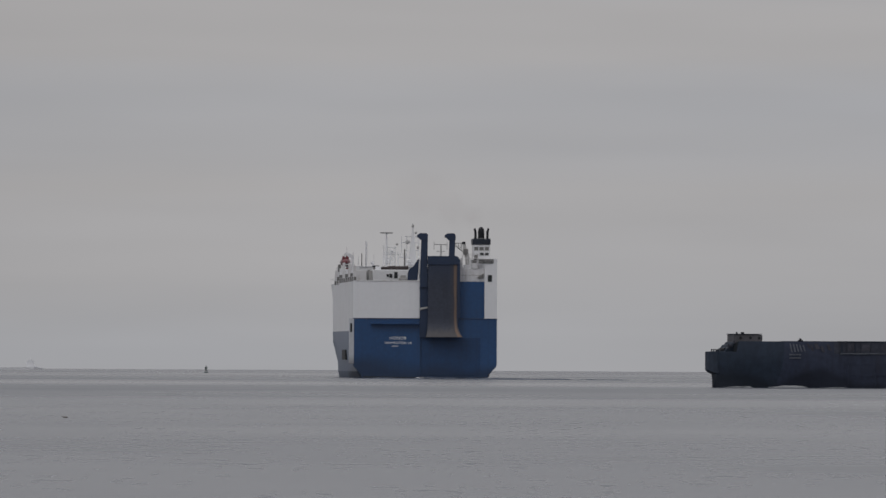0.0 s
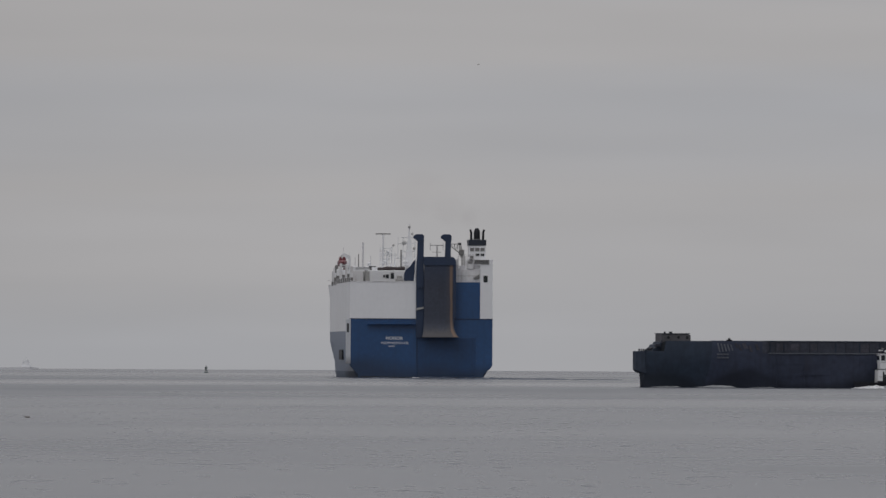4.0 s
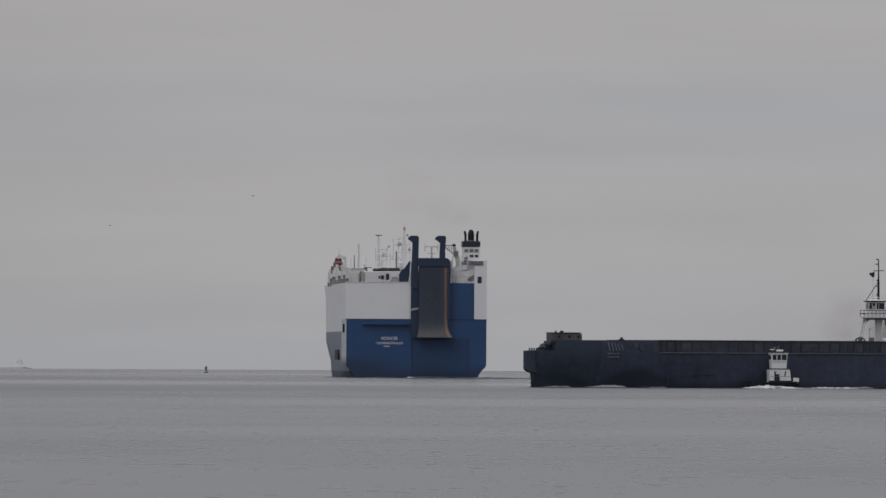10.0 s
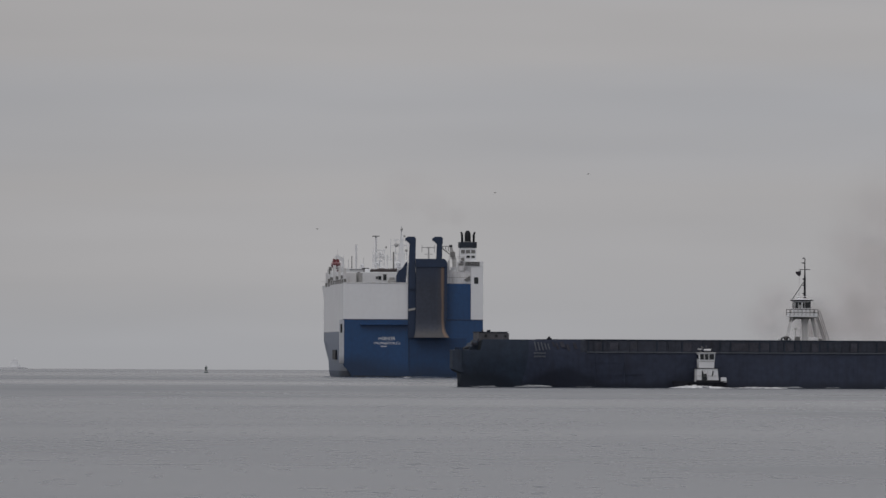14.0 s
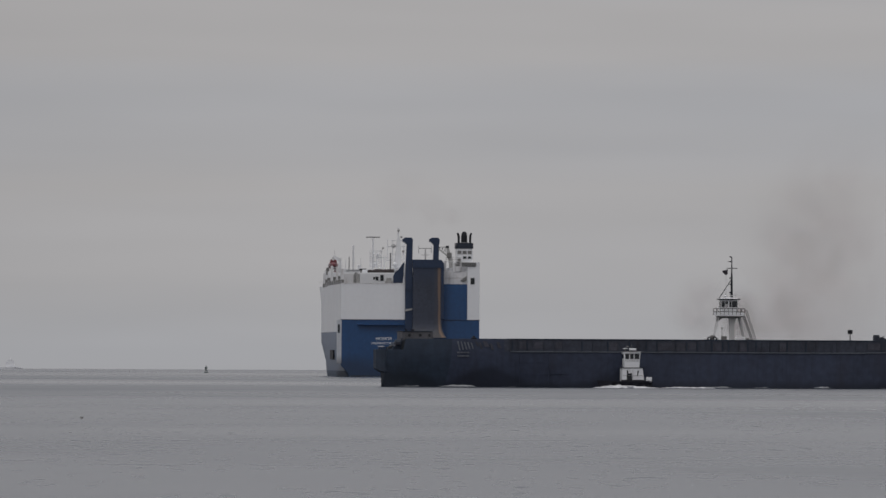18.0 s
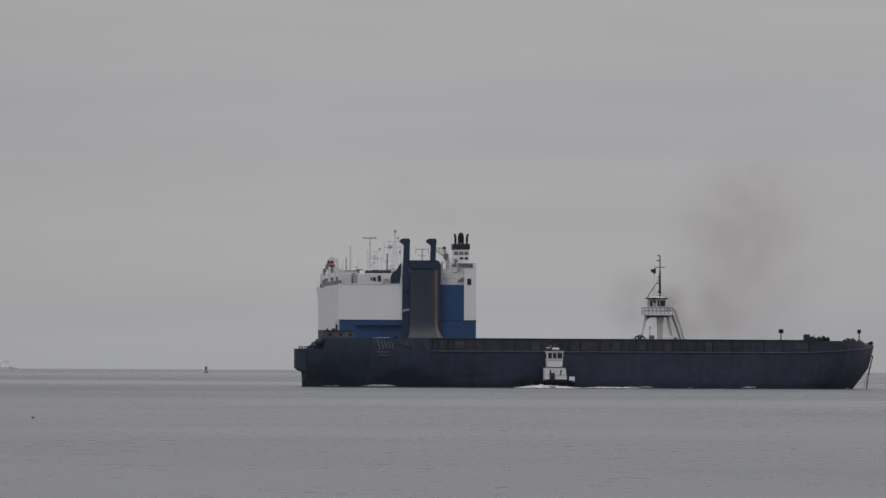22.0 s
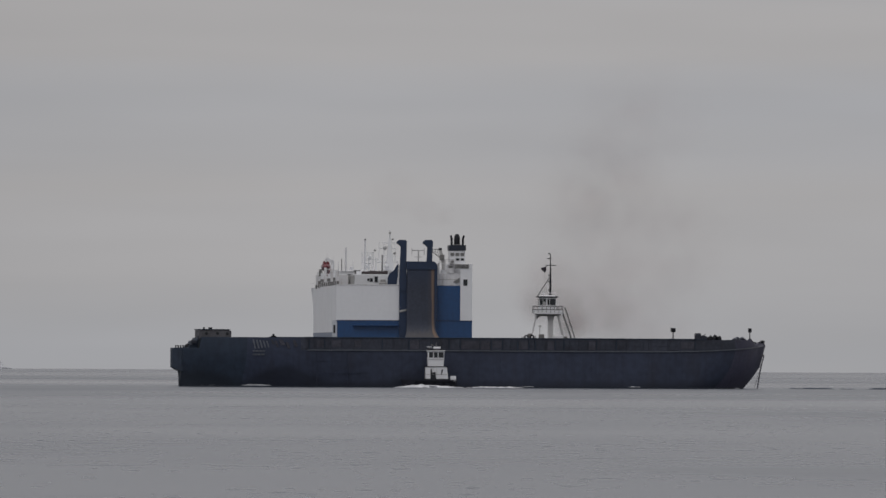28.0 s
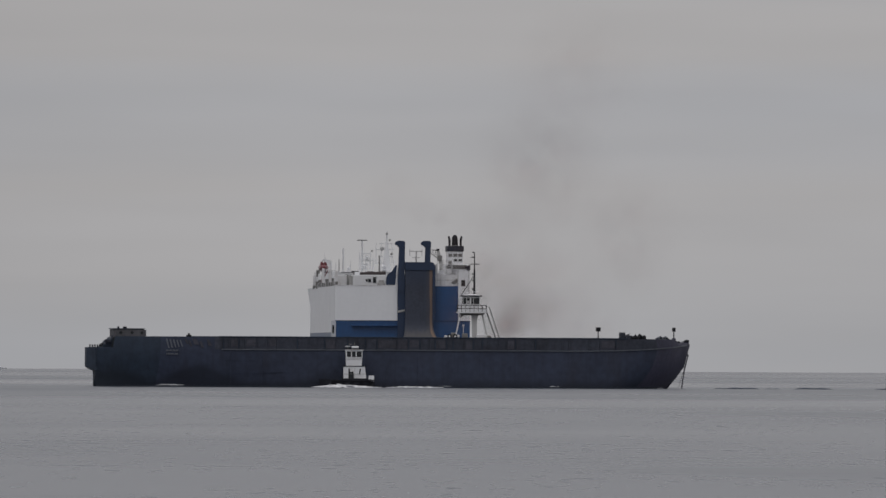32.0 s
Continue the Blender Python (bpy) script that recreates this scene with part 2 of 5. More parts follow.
def water_material():
    m = bpy.data.materials.new("sea_water")
    m.use_nodes = True
    nt = m.node_tree
    N, K = nt.nodes.new, nt.links.new
    b = nt.nodes["Principled BSDF"]
    b.inputs["Base Color"].default_value = (0.057, 0.070, 0.097, 1)
    b.inputs["IOR"].default_value = 1.33
    tc = N("ShaderNodeTexCoord")

    def noise_at(scale, detail, rough=0.5):
        mp, n = N("ShaderNodeMapping"), N("ShaderNodeTexNoise")
        mp.inputs["Scale"].default_value = scale
        n.inputs["Scale"].default_value, n.inputs["Detail"].default_value = 1.0, detail
        n.inputs["Roughness"].default_value = rough
        K(tc.outputs["Object"], mp.inputs["Vector"]), K(mp.outputs[0], n.inputs["Vector"])
        return n.outputs["Fac"]

    # bands of wind-ruffled and slick water that lie across the bay, with broken edges
    sep, ramp = N("ShaderNodeSeparateXYZ"), N("ShaderNodeValToRGB")
    K(tc.outputs["Object"], sep.inputs[0])
    wob = N("ShaderNodeMath")
    wob.operation = "MULTIPLY_ADD"
    K(noise_at((0.012, 0.004, 1), 4), wob.inputs[0])
    wob.inputs[1].default_value = 160.0
    K(sep.outputs["Y"], wob.inputs[2])
    span = N("ShaderNodeMapRange")
    span.inputs["From Min"].default_value, span.inputs["From Max"].default_value = 500, 5000
    K(wob.outputs[0], span.inputs["Value"])
    K(span.outputs[0], ramp.inputs[0])
    el = ramp.color_ramp.elements
    stops = ((0.0, 0.46), (0.225, 0.5), (0.25, 0.35), (0.285, 0.35), (0.31, 0.62), (0.44, 0.66), (0.48, 0.3), (0.52, 0.3), (0.56, 0.55), (0.75, 0.4), (1.0, 0.5))
    for k, (at, v) in enumerate(stops):
        e = el[k] if k < 2 else el.new(at)
        e.position, e.color = at, (v, v, v, 1)
    patch = noise_at((0.006, 0.0022, 1), 5, 0.6)
    add = N("ShaderNodeMath")
    K(ramp.outputs[0], add.inputs[0]), K(patch, add.inputs[1])
    rng = N("ShaderNodeMapRange")
    rng.inputs["From Min"].default_value, rng.inputs["From Max"].default_value = 0.7, 1.3
    rng.inputs["To Min"].default_value, rng.inputs["To Max"].default_value = 0.18, 0.34
    K(add.outputs[0], rng.inputs["Value"])
    # short dark wavelets in loose flocks
    dash, flock = N("ShaderNodeMapRange"), N("ShaderNodeMapRange")
    dash.inputs["From Min"].default_value, dash.inputs["From Max"].default_value = 0.58, 0.72
    dash.inputs["To Max"].default_value = 0.11
    K(noise_at((1.05, 0.085, 1), 2, 0.5), dash.inputs["Value"])
    flock.inputs["From Min"].default_value, flock.inputs["From Max"].default_value = 0.42, 0.62
    K(noise_at((0.09, 0.014, 1), 3), flock.inputs["Value"])
    wave, total = N("ShaderNodeMath"), N("ShaderNodeMath")
    wave.operation = "MULTIPLY"
    K(dash.outputs[0], wave.inputs[0]), K(flock.outputs[0], wave.inputs[1])
    K(rng.outputs[0], total.inputs[0]), K(wave.outputs[0], total.inputs[1])
    K(total.outputs[0], b.inputs["Roughness"])
    swell, ripple, chop = noise_at((0.05, 0.03, 1), 3), noise_at((0.55, 0.10, 1), 2), noise_at((2.6, 0.9, 1), 3)
    b1, b2, b3 = N("ShaderNodeBump"), N("ShaderNodeBump"), N("ShaderNodeBump")
    b1.inputs["Distance"].default_value, b2.inputs["Distance"].default_value, b3.inputs["Distance"].default_value = 0.05, 0.105, 0.011
    for n in (b1, b2, b3):
        n.inputs["Strength"].default_value = 0.7
    K(swell, b1.inputs["Height"]), K(ripple, b2.inputs["Height"]), K(chop, b3.inputs["Height"])
    K(b1.outputs[0], b2.inputs["Normal"]), K(b2.outputs[0], b3.inputs["Normal"]), K(b3.outputs[0], b.inputs["Normal"])
    return m


def ramp_face_material():
    """Ramp steel with a rust run down one edge and a paler tan toe, laid out across (u) and up (v) the ramp."""
    m = material("weathered_ramp_steel", (0.031, 0.038, 0.061), 0.6, vary=0.3, scale=0.2, streak=0.45)
    nt = m.node_tree
    N, K = nt.nodes.new, nt.links.new
    b = nt.nodes["Principled BSDF"]
    last = b.inputs["Base Color"].links[0].from_socket
    uv, sep, tc, ns, mp = N("ShaderNodeUVMap"), N("ShaderNodeSeparateXYZ"), N("ShaderNodeTexCoord"), N("ShaderNodeTexNoise"), N("ShaderNodeMapping")
    uv.uv_map = "across"
    mp.inputs["Scale"].default_value = (1.0, 1.0, 0.16)
    ns.inputs["Scale"].default_value, ns.inputs["Detail"].default_value = 0.9, 6
    K(uv.outputs[0], sep.inputs[0]), K(tc.outputs["Object"], mp.inputs["Vector"]), K(mp.outputs[0], ns.inputs["Vector"])

    def calc(op, a, c):
        n = N("ShaderNodeMath")
        n.operation = op
        for k, v in enumerate((a, c)):
            if isinstance(v, (int, float)):
                n.inputs[k].default_value = v
            else:
                K(v, n.inputs[k])
        return n.outputs[0]

    def band(value, near, far, amount):
        n = N("ShaderNodeMapRange")
        n.interpolation_type = "SMOOTHSTEP"
        n.inputs["From Min"].default_value, n.inputs["From Max"].default_value = near, far
        n.inputs["To Min"].default_value, n.inputs["To Max"].default_value = amount, 0.0
        K(value, n.inputs["Value"])
        return n.outputs[0]

    u = calc("ADD", sep.outputs["X"], calc("MULTIPLY", calc("SUBTRACT", ns.outputs["Fac"], 0.5), 0.10))
    toe = calc("ADD", sep.outputs["Y"], calc("MULTIPLY", calc("SUBTRACT", ns.outputs["Fac"], 0.5), 0.16))
    worn = calc("ADD", calc("MULTIPLY", ns.outputs["Fac"], 1.1), 0.35)
    for fac, col in ((band(calc("SUBTRACT", 1.0, sep.outputs["Y"]), 0.0, 0.45, 0.75), (0.016, 0.028, 0.060)),
                     (band(calc("ABSOLUTE", calc("SUBTRACT", u, 0.9), 0), 0.02, 0.20, 0.28), (0.070, 0.058, 0.056)),
                     (band(toe, 0.02, 0.14, 0.42), (0.120, 0.108, 0.098)),
                     (calc("MULTIPLY", worn, band(calc("ABSOLUTE", calc("SUBTRACT", u, 0.93), 0), 0.008, 0.075, 0.78)), (0.21, 0.135, 0.092))):
        mx = N("ShaderNodeMix")
        mx.data_type = "RGBA"
        K(fac, mx.inputs["Factor"]), K(last, mx.inputs["A"])
        mx.inputs["B"].default_value = (*col, 1)
        last = mx.outputs["Result"]
    K(last, b.inputs["Base Color"])
    return m


RAMP_FACE = ramp_face_material()
WATER = water_material()


# ---- shapes ----
def box(x0, x1, y0, y1, z0, z1, bevel=0.0, bm=None):
    bm = bm or bmesh.new()
    vs = [bm.verts.new((x, y, z)) for z in (z0, z1) for x, y in ((x0, y0), (x1, y0), (x1, y1), (x0, y1))]
    fs = [bm.faces.new([vs[i] for i in q]) for q in ((3, 2, 1, 0), (4, 5, 6, 7), (0, 1, 5, 4), (1, 2, 6, 5), (2, 3, 7, 6), (3, 0, 4, 7))]
    if bevel:
        es = list({e for f in fs for e in f.edges})
        bmesh.ops.bevel(bm, geom=es, offset=bevel, segments=2, affect="EDGES", profile=0.5)
    return bm


def tube(p0, p1, r0, r1=None, seg=10, bm=None):
    bm = bm or bmesh.new()
    r1 = r0 if r1 is None else r1
    a, b = Vector(p0), Vector(p1)
    q = (b - a).to_track_quat("Z", "Y").to_matrix()
    rings = []
    for p, r in ((a, r0), (b, r1)):
        rings.append([bm.verts.new(p + q @ Vector((r * math.cos(k * math.tau / seg), r * math.sin(k * math.tau / seg), 0))) for k in range(seg)])
    for k in range(seg):
        j = (k + 1) % seg
        bm.faces.new((rings[0][k], rings[0][j], rings[1][j], rings[1][k]))
    bm.faces.new(rings[0][::-1]), bm.faces.new(rings[1])
    return bm


def prism(points, axis, lo, hi, bm=None):
    """A flat outline drawn out along an axis (0, 1 or 2) from lo to hi."""
    bm = bm or bmesh.new()

    def place(p, w):
        c = list(p)
        c.insert(axis, w)
        return c
    a, b = [bm.verts.new(place(p, lo)) for p in points], [bm.verts.new(place(p, hi)) for p in points]
    n = len(points)
    bm.faces.new(a[::-1]), bm.faces.new(b)
    for k in range(n):
        bm.faces.new((a[k], a[(k + 1) % n], b[(k + 1) % n], b[k]))
    return bm


def loft(rings, bm=None, cap=True, close=True):
    """Skin over rings of equally many points."""
    bm = bm or bmesh.new()
    vs = [[bm.verts.new(p) for p in r] for r in rings]
    n = len(vs[0])
    for a, b in zip(vs, vs[1:]):
        for k in range(n if close else n - 1):
            j = (k + 1) % n
            bm.faces.new((a[k], a[j], b[j], b[k]))
    if cap:
        bm.faces.new(vs[0][::-1]), bm.faces.new(vs[-1])
    return bm


def ball(c, r, sub=2, bm=None):
    bm = bm or bmesh.new()
    r = r if hasattr(r, "__len__") else (r, r, r)
    bmesh.ops.create_icosphere(bm, subdivisions=sub, radius=1.0, matrix=Matrix.Translation(c) @ Matrix.Diagonal((*r, 1)))
    return bm


def mesh_of(name, bm, *mats, smooth=False):
    bmesh.ops.recalc_face_normals(bm, faces=bm.faces[:])
    me = bpy.data.meshes.new(name)
    bm.to_mesh(me)
    bm.free()
    for m in mats:
        me.materials.append(m)
    if smooth:
        for p in me.polygons:
            p.use_smooth = True
        me.set_sharp_from_angle(angle=radians(38))
    return me


def part(name, bm, mat, parent, label="", smooth=False):
    mats = mat if isinstance(mat, (list, tuple)) else (mat,)
    ob = new(name, mesh_of(name, bm, *mats, smooth=smooth))
    ob.parent = parent
    return tagged(ob, label)


def thing(name, label, category, m=None, group="", kind=""):
    ob = new(name)
    ob.empty_display_size = 0.5
    if m:
        ob.matrix_world = m
    return tagged(ob, label, category, group, kind)


def lettering(name, text, size, at, parent, mat, tall=1.0, wide=1.0):
    """Flat raised letters that face -y."""
    cu = bpy.data.curves.new(name, "FONT")
    cu.body, cu.size, cu.extrude, cu.align_x = text, size, 0.02, "CENTER"
    tmp = new(name, cu)
    bpy.context.view_layer.update()
    me = bpy.data.meshes.new_from_object(tmp.evaluated_get(bpy.context.evaluated_depsgraph_get()))
    bpy.data.objects.remove(tmp)
    me.transform(Matrix.Translation(at) @ pose(0, 0, 0, 90, 0, 0) @ Matrix.Diagonal((wide, tall, 1, 1)))
    me.materials.clear()
    me.materials.append(mat)
    ob = new(name, me)
    ob.parent = parent
    return ob


# ---- setting: the sea ----
def build_sea():
    bm = bmesh.new()
    R = 14000
    vs = [bm.verts.new((x, y, 0)) for x, y in ((-R, -R), (R, -R), (R, R), (-R, R))]
    bm.faces.new(vs)
    ob = new("water", mesh_of("water", bm, WATER))
    return tagged(ob, "calm grey sea with faint ripples and wind bands", "sea", kind="structure")


sea = build_sea()


# ---- the car carrier: origin at the stern on the waterline, y forward, x to starboard ----
def build_carrier():
    c = thing("car_carrier", "tall blue and white car carrier ship seen from astern", "ship")
    DZ = 21.8
    # hull: stations along y with half widths at depth, waterline, chine, turn of the side, line of the blue and deck
    st = ((0.6, 13.2, 13.9, 14.9, 16.1, 16.1, 16.1), (6, 13.3, 14.2, 15.1, 16.1, 16.1, 16.1), (16, 13.6, 14.6, 15.3, 16.1, 16.1, 16.1), (60, 14.6, 15.2, 15.7, 16.1, 16.1, 16.1),
          (120, 15.0, 15.4, 15.7, 16.1, 16.1, 16.1), (152, 11.5, 13.4, 14.3, 16.0, 16.05, 16.1), (172, 6.0, 7.5, 11.0, 13.6, 14.4, 15.9), (184, 2.0, 3.0, 5.6, 8.0, 9.0, 11.0), (190, 0.3, 0.6, 1.5, 3.0, 3.8, 5.2))
    zs = (-3.0, 0.0, 1.6, 8.4, 10.7, DZ)
    bm = bmesh.new()
    rows = [[bm.verts.new((s * w, y, z)) for s, seq in ((-1, (5, 4, 3, 2, 1, 0)), (1, (0, 1, 2, 3, 4, 5))) for w, z in [(r[k], zs[k]) for k in seq]] for y, *r in st]
    for a, b in zip(rows, rows[1:]):
        for k in range(11):
            f = bm.faces.new((a[k], b[k], b[k + 1], a[k + 1]))
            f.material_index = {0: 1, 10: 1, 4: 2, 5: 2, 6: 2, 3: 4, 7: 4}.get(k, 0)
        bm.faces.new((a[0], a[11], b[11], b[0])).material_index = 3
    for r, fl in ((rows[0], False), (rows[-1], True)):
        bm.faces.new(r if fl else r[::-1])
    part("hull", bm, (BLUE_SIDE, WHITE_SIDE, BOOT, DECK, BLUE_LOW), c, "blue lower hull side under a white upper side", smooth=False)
    for p in c.children[0].data.polygons:
        p.use_smooth = p.material_index in (0, 4)
    # stern plates
    part("transom", prism(((-16.1, 13.5), (-16.1, 3.1), (-15.75, 2.5), (-14.35, 1.1), (-13.95, 0), (-13.7, -2), (13.7, -2), (13.95, 0), (14.2, 1.1), (15.75, 2.45), (16.1, 3.1), (16.1, 13.5)), 1, 0.0, 0.7), BLUE, c, "broad blue transom plate")
    part("stern_wall", box(-16.1, -1.2, 0.02, 0.7, 13.53, DZ, 0.05), WHITE, c, "white upper stern wall")
    part("ramp_recess", box(-1.2, 0.6, -0.5, 0.6, 9.2, 23.5, 0.06), BLUE_DARK, c, "dark blue ramp guide column")
    part("stern_panel", box(7.3, 13.25, 0.03, 0.6, 13.53, DZ), BLUE, c, "blue stern panel beside the ramp")
    part("quarter_wall", box(13.28, 16.1, 0.0, 9.0, 13.53, 27.0, 0.05), WHITE, c, "white starboard quarter wall")
    part("quarter_post", box(-16.95, -15.9, -0.12, 2.2, 3.3, 13.4, 0.05), QUARTER, c, "pale corner fairing")
    part("slot", box(-16.75, -16.3, -0.16, 0.2, 10.4, 12.4), GLASS, c, "dark slot opening")
    part("side_port", box(-16.3, -15.9, 50.0, 74.0, 4.2, 6.5), BLACK, c, "dark side opening")
    part("stern_door", box(-0.7, 12.35, -0.07, 0.1, 0.75, 9.25, 0.04), BLUE_DOOR, c, "darker blue stern door plate")
    part("guide_foot", box(-1.15, -0.75, -0.12, 0.4, 0.9, 9.18, 0.05), BLUE_MID, c)
    part("boot_band", prism(((-13.85, 0.6), (-13.75, -1), (13.75, -1), (13.8, 0.45), (9, 0.35), (3, 0.5), (-4, 0.4), (-9, 0.55)), 1, -0.03, 0.4), BOOT, c, "dark boot topping along the waterline")
    # added ledge whose overhang darkens the plate below
    part("stern_ledge", prism(((-1.3, 12.32), (0.1, 12.5), (0.1, 12.2), (-1.3, 12.26)), 0, -12.2, -1.4), BLUE, c, "shallow ledge added to shade the blue plate below it")
    for x in (-13.4, -8.9, -4.4):
        part("weld_seam", box(x - 0.03, x + 0.03, 0.005, 0.3, 13.6, DZ - 0.1), WHITE, c)
    for x in (-10.7, 12.4):
        part("weld_seam", box(x - 0.03, x + 0.03, -0.03, 0.3, 3.9, 9.2), BLUE, c)
    part("deck_edge", box(-16.12, -1.2, -0.08, 0.8, DZ, DZ + 0.22, 0.04), WHITE_WORN, c)
    part("rub_band", box(-16.14, 16.14, -0.1, 0.4, 13.4, 13.56, 0.03), BLUE_DARK, c)
    # ramp, folded up against the stern
    toe = ((27.3, 0.62, 7.15), (20.0, 0.6, 7.12), (14.0, 0.58, 7.12), (12.6, 0.55, 7.18), (11.6, 0.5, 7.32), (10.7, 0.42, 7.56), (10.0, 0.3, 7.88), (9.4, 0.12, 8.3))
    def kick(z):
        return -1.7 - (1.3 * ((12.9 - z) / 3.5) ** 1.8 if z < 12.9 else 0)
    ramp = part("stern_ramp", loft([[(a, kick(z), z), (c1, kick(z), z), (c1, kick(z) * 0.5 + 0.3, z), (a, kick(z) * 0.5 + 0.3, z)] for z, a, c1 in toe]), RAMP, c, "folded dark grey stern ramp with a flared toe")
    # facing of the ramp, dished a little, with u across and v up
    bm = bmesh.new()
    lay = bm.loops.layers.uv.new("across")
    grid = [[bm.verts.new((a + (c1 - a) * u, kick(z) - 0.02 - 0.10 * math.sin(math.pi * u), z)) for u in [k / 10 for k in range(11)]] for z, a, c1 in toe]
    for r in range(len(toe) - 1):
        for k in range(10):
            f = bm.faces.new((grid[r][k], grid[r + 1][k], grid[r + 1][k + 1], grid[r][k + 1]))
            f.smooth = True
            for loop, (dr, dk) in zip(f.loops, ((0, 0), (1, 0), (1, 1), (0, 1))):
                loop[lay].uv = ((k + dk) / 10, (toe[r + dr][0] - 9.4) / 17.9)
    part("ramp_facing", bm, RAMP_FACE, ramp, "grey ramp steel with a rust streak and a paler tan toe")
    part("ramp_rail", box(7.12, 7.5, -1.75, -1.2, 12.6, 26.6, 0.06), BLUE_DARK, ramp)
    part("ramp_foot", box(0.02, 8.4, -3.15, -2.8, 9.28, 9.42, 0.05), RAMP, ramp, "worn ramp toe")
    part("ramp_back", box(0.55, 7.4, -0.54, 0.02, 9.5, 27.2), BLUE_DARK, c)
    part("ramp_head", prism(((0.5, 25.6), (7.75, 25.6), (7.75, 26.6), (7.3, 27.3), (6.9, 27.5), (0.5, 27.5)), 1, -2.0, 0.4), BLUE_DARK, c, "dark blue ramp head beam")
    part("ramp_shoulder", box(7.1, 7.75, -1.9, 0.5, 13.6, 25.7, 0.12), BLUE_DARK, c)
    part("ramp_hook", prism(((-1.3, 15.4), (0.5, 15.8), (0.5, 16.2), (-1.3, 15.9)), 1, -0.8, -0.45), GREY, c, "pale guide hook")
    # hoist posts with bent heads
    for x, foot, w in ((-0.35, 20.5, 0.75), (5.85, 25.0, 0.66)):
        post = part("hoist_post", loft([[(x + sx * w * k + dx, sy * 0.8 * k, z) for sx, sy in ((-1, -1), (1, -1), (1, 1), (-1, 1))]
                                        for z, k, dx in ((foot, 1.15, 0), (27, 1.0, 0.05), (31.0, 0.95, 0.15), (32.2, 0.95, 0.1))]), BLUE_DARK, c, "dark blue hoist post")
        head = [(x + 0.85, 31.0), (x + 0.9, 32.2), (x + 0.55, 32.6), (x - 0.9, 32.6), (x - 1.5, 32.2), (x - 1.55, 31.7), (x - 1.1, 31.5), (x - 0.6, 31.0)]
        part("post_head", prism(head, 1, -0.85, 0.85), BLUE_DARK, post, "bent post head")
    part("hoist_strut", prism(((-3.9, 21.9), (-1.7, 21.9), (-1.3, 26.9), (-1.7, 26.6), (-2.6, 25.2), (-3.5, 24.6), (-3.9, 23.6)), 1, 1.2, 2.0), BLUE_DARK, c, "dark leaning hoist strut")
    part("hoist_rod", tube((-1.45, 1.0, 21.9), (-1.15, 1.0, 26.6), 0.16, seg=8), WHITE_WORN, c, "white hoist rod")
    # starboard: bulwark house, casing, funnel
    part("bulwark_house", box(7.7, 13.3, 0.8, 9, DZ, 24.7, 0.06), WHITE_WORN, c, "pale grey weather deck house")
    part("casing", box(10.6, 15.9, 9.0, 30, DZ, 27.0, 0.1), WHITE, c, "white engine casing")
    part("louvre", box(11.9, 15.3, -0.12, 0.3, 25.9, 26.9), GREY, c, "dark grey louvre")
    for k in range(4):
        part("slat", box(12.0, 15.2, -0.18, -0.1, 25.95 + k * 0.24, 26.05 + k * 0.24), BLACK, c)
    part("casing_window", box(14.0, 14.95, -0.06, 0.2, 21.8, 23.3), GLASS, c, "dark casing window")
    part("vent_box", box(10.5, 11.7, 0.6, 2.2, 24.7, 26.0, 0.08), WHITE_WORN, c)
    part("vent_cowl", box(10.6, 11.5, 0.5, 1.8, 26.0, 26.5, 0.12), STEEL, c, "dark vent cowl")
    part("vent_box", box(8.7, 9.9, 1.0, 3.0, 24.7, 25.6, 0.08), WHITE, c)
    part("gallery_floor", box(8.3, 11.9, 1.2, 3.4, 27.0, 27.12), WHITE_WORN, c, "small railed gallery")
    for x in (8.35, 9.5, 10.7, 11.8):
        part("gallery_post", box(x - 0.05, x + 0.05, 1.2, 1.3, 24.7, 28.0), WHITE_WORN, c)
    for z in (27.55, 27.95):
        part("gallery_rail", box(8.3, 11.9, 1.2, 1.28, z, z + 0.07), STEEL, c)
    part("vent_box", box(7.9, 8.3, 0.7, 2.0, 24.7, 27.2, 0.06), WHITE_WORN, c)
    for k in range(9):
        x = 7.8 + k * 0.68
        part("bulwark_post", box(x, x + 0.07, 0.82, 0.9, 24.7, 25.55), WHITE_WORN, c)
    part("bulwark_rail", box(7.7, 13.3, 0.82, 0.88, 25.5, 25.57), WHITE_WORN, c)
    part("bulwark_seam", box(7.75, 13.2, 0.76, 0.84, 23.2, 23.3), GREY, c)
    part("boat_chock", prism(((11.6, 22.7), (13.1, 23.7), (13.1, 22.6), (12.2, 22.4)), 1, 0.55, 0.78), STEEL, c)
    fn = part("funnel", box(11.35, 15.0, 3.2, 12.0, 24.6, 30.4, 0.12), WHITE, c, "white funnel with a navy band")
    part("funnel_top", box(11.15, 15.15, 3.0, 12.2, 30.4, 31.7, 0.08), NAVY, fn, "navy funnel band")
    for x, z, w, h, mat in ((11.5, 29.15, 0.9, 0.72, STEEL), (12.65, 29.15, 0.95, 0.72, STEEL), (13.85, 29.15, 0.9, 0.72, STEEL), (12.75, 28.05, 0.85, 0.5, GLASS), (13.9, 28.05, 0.8, 0.5, GLASS), (11.5, 27.3, 0.8, 0.75, STEEL)):
        pane = part("funnel_window", box(x, x + w, 3.12, 3.3, z, z + h), mat, fn)
        part("window_frame", box(x - 0.05, x + w + 0.05, 3.14, 3.19, z - 0.1, z - 0.02), GREY, pane)
    part("funnel_step", box(10.85, 12.2, 2.4, 3.3, 24.7, 27.0, 0.05), WHITE_WORN, fn)
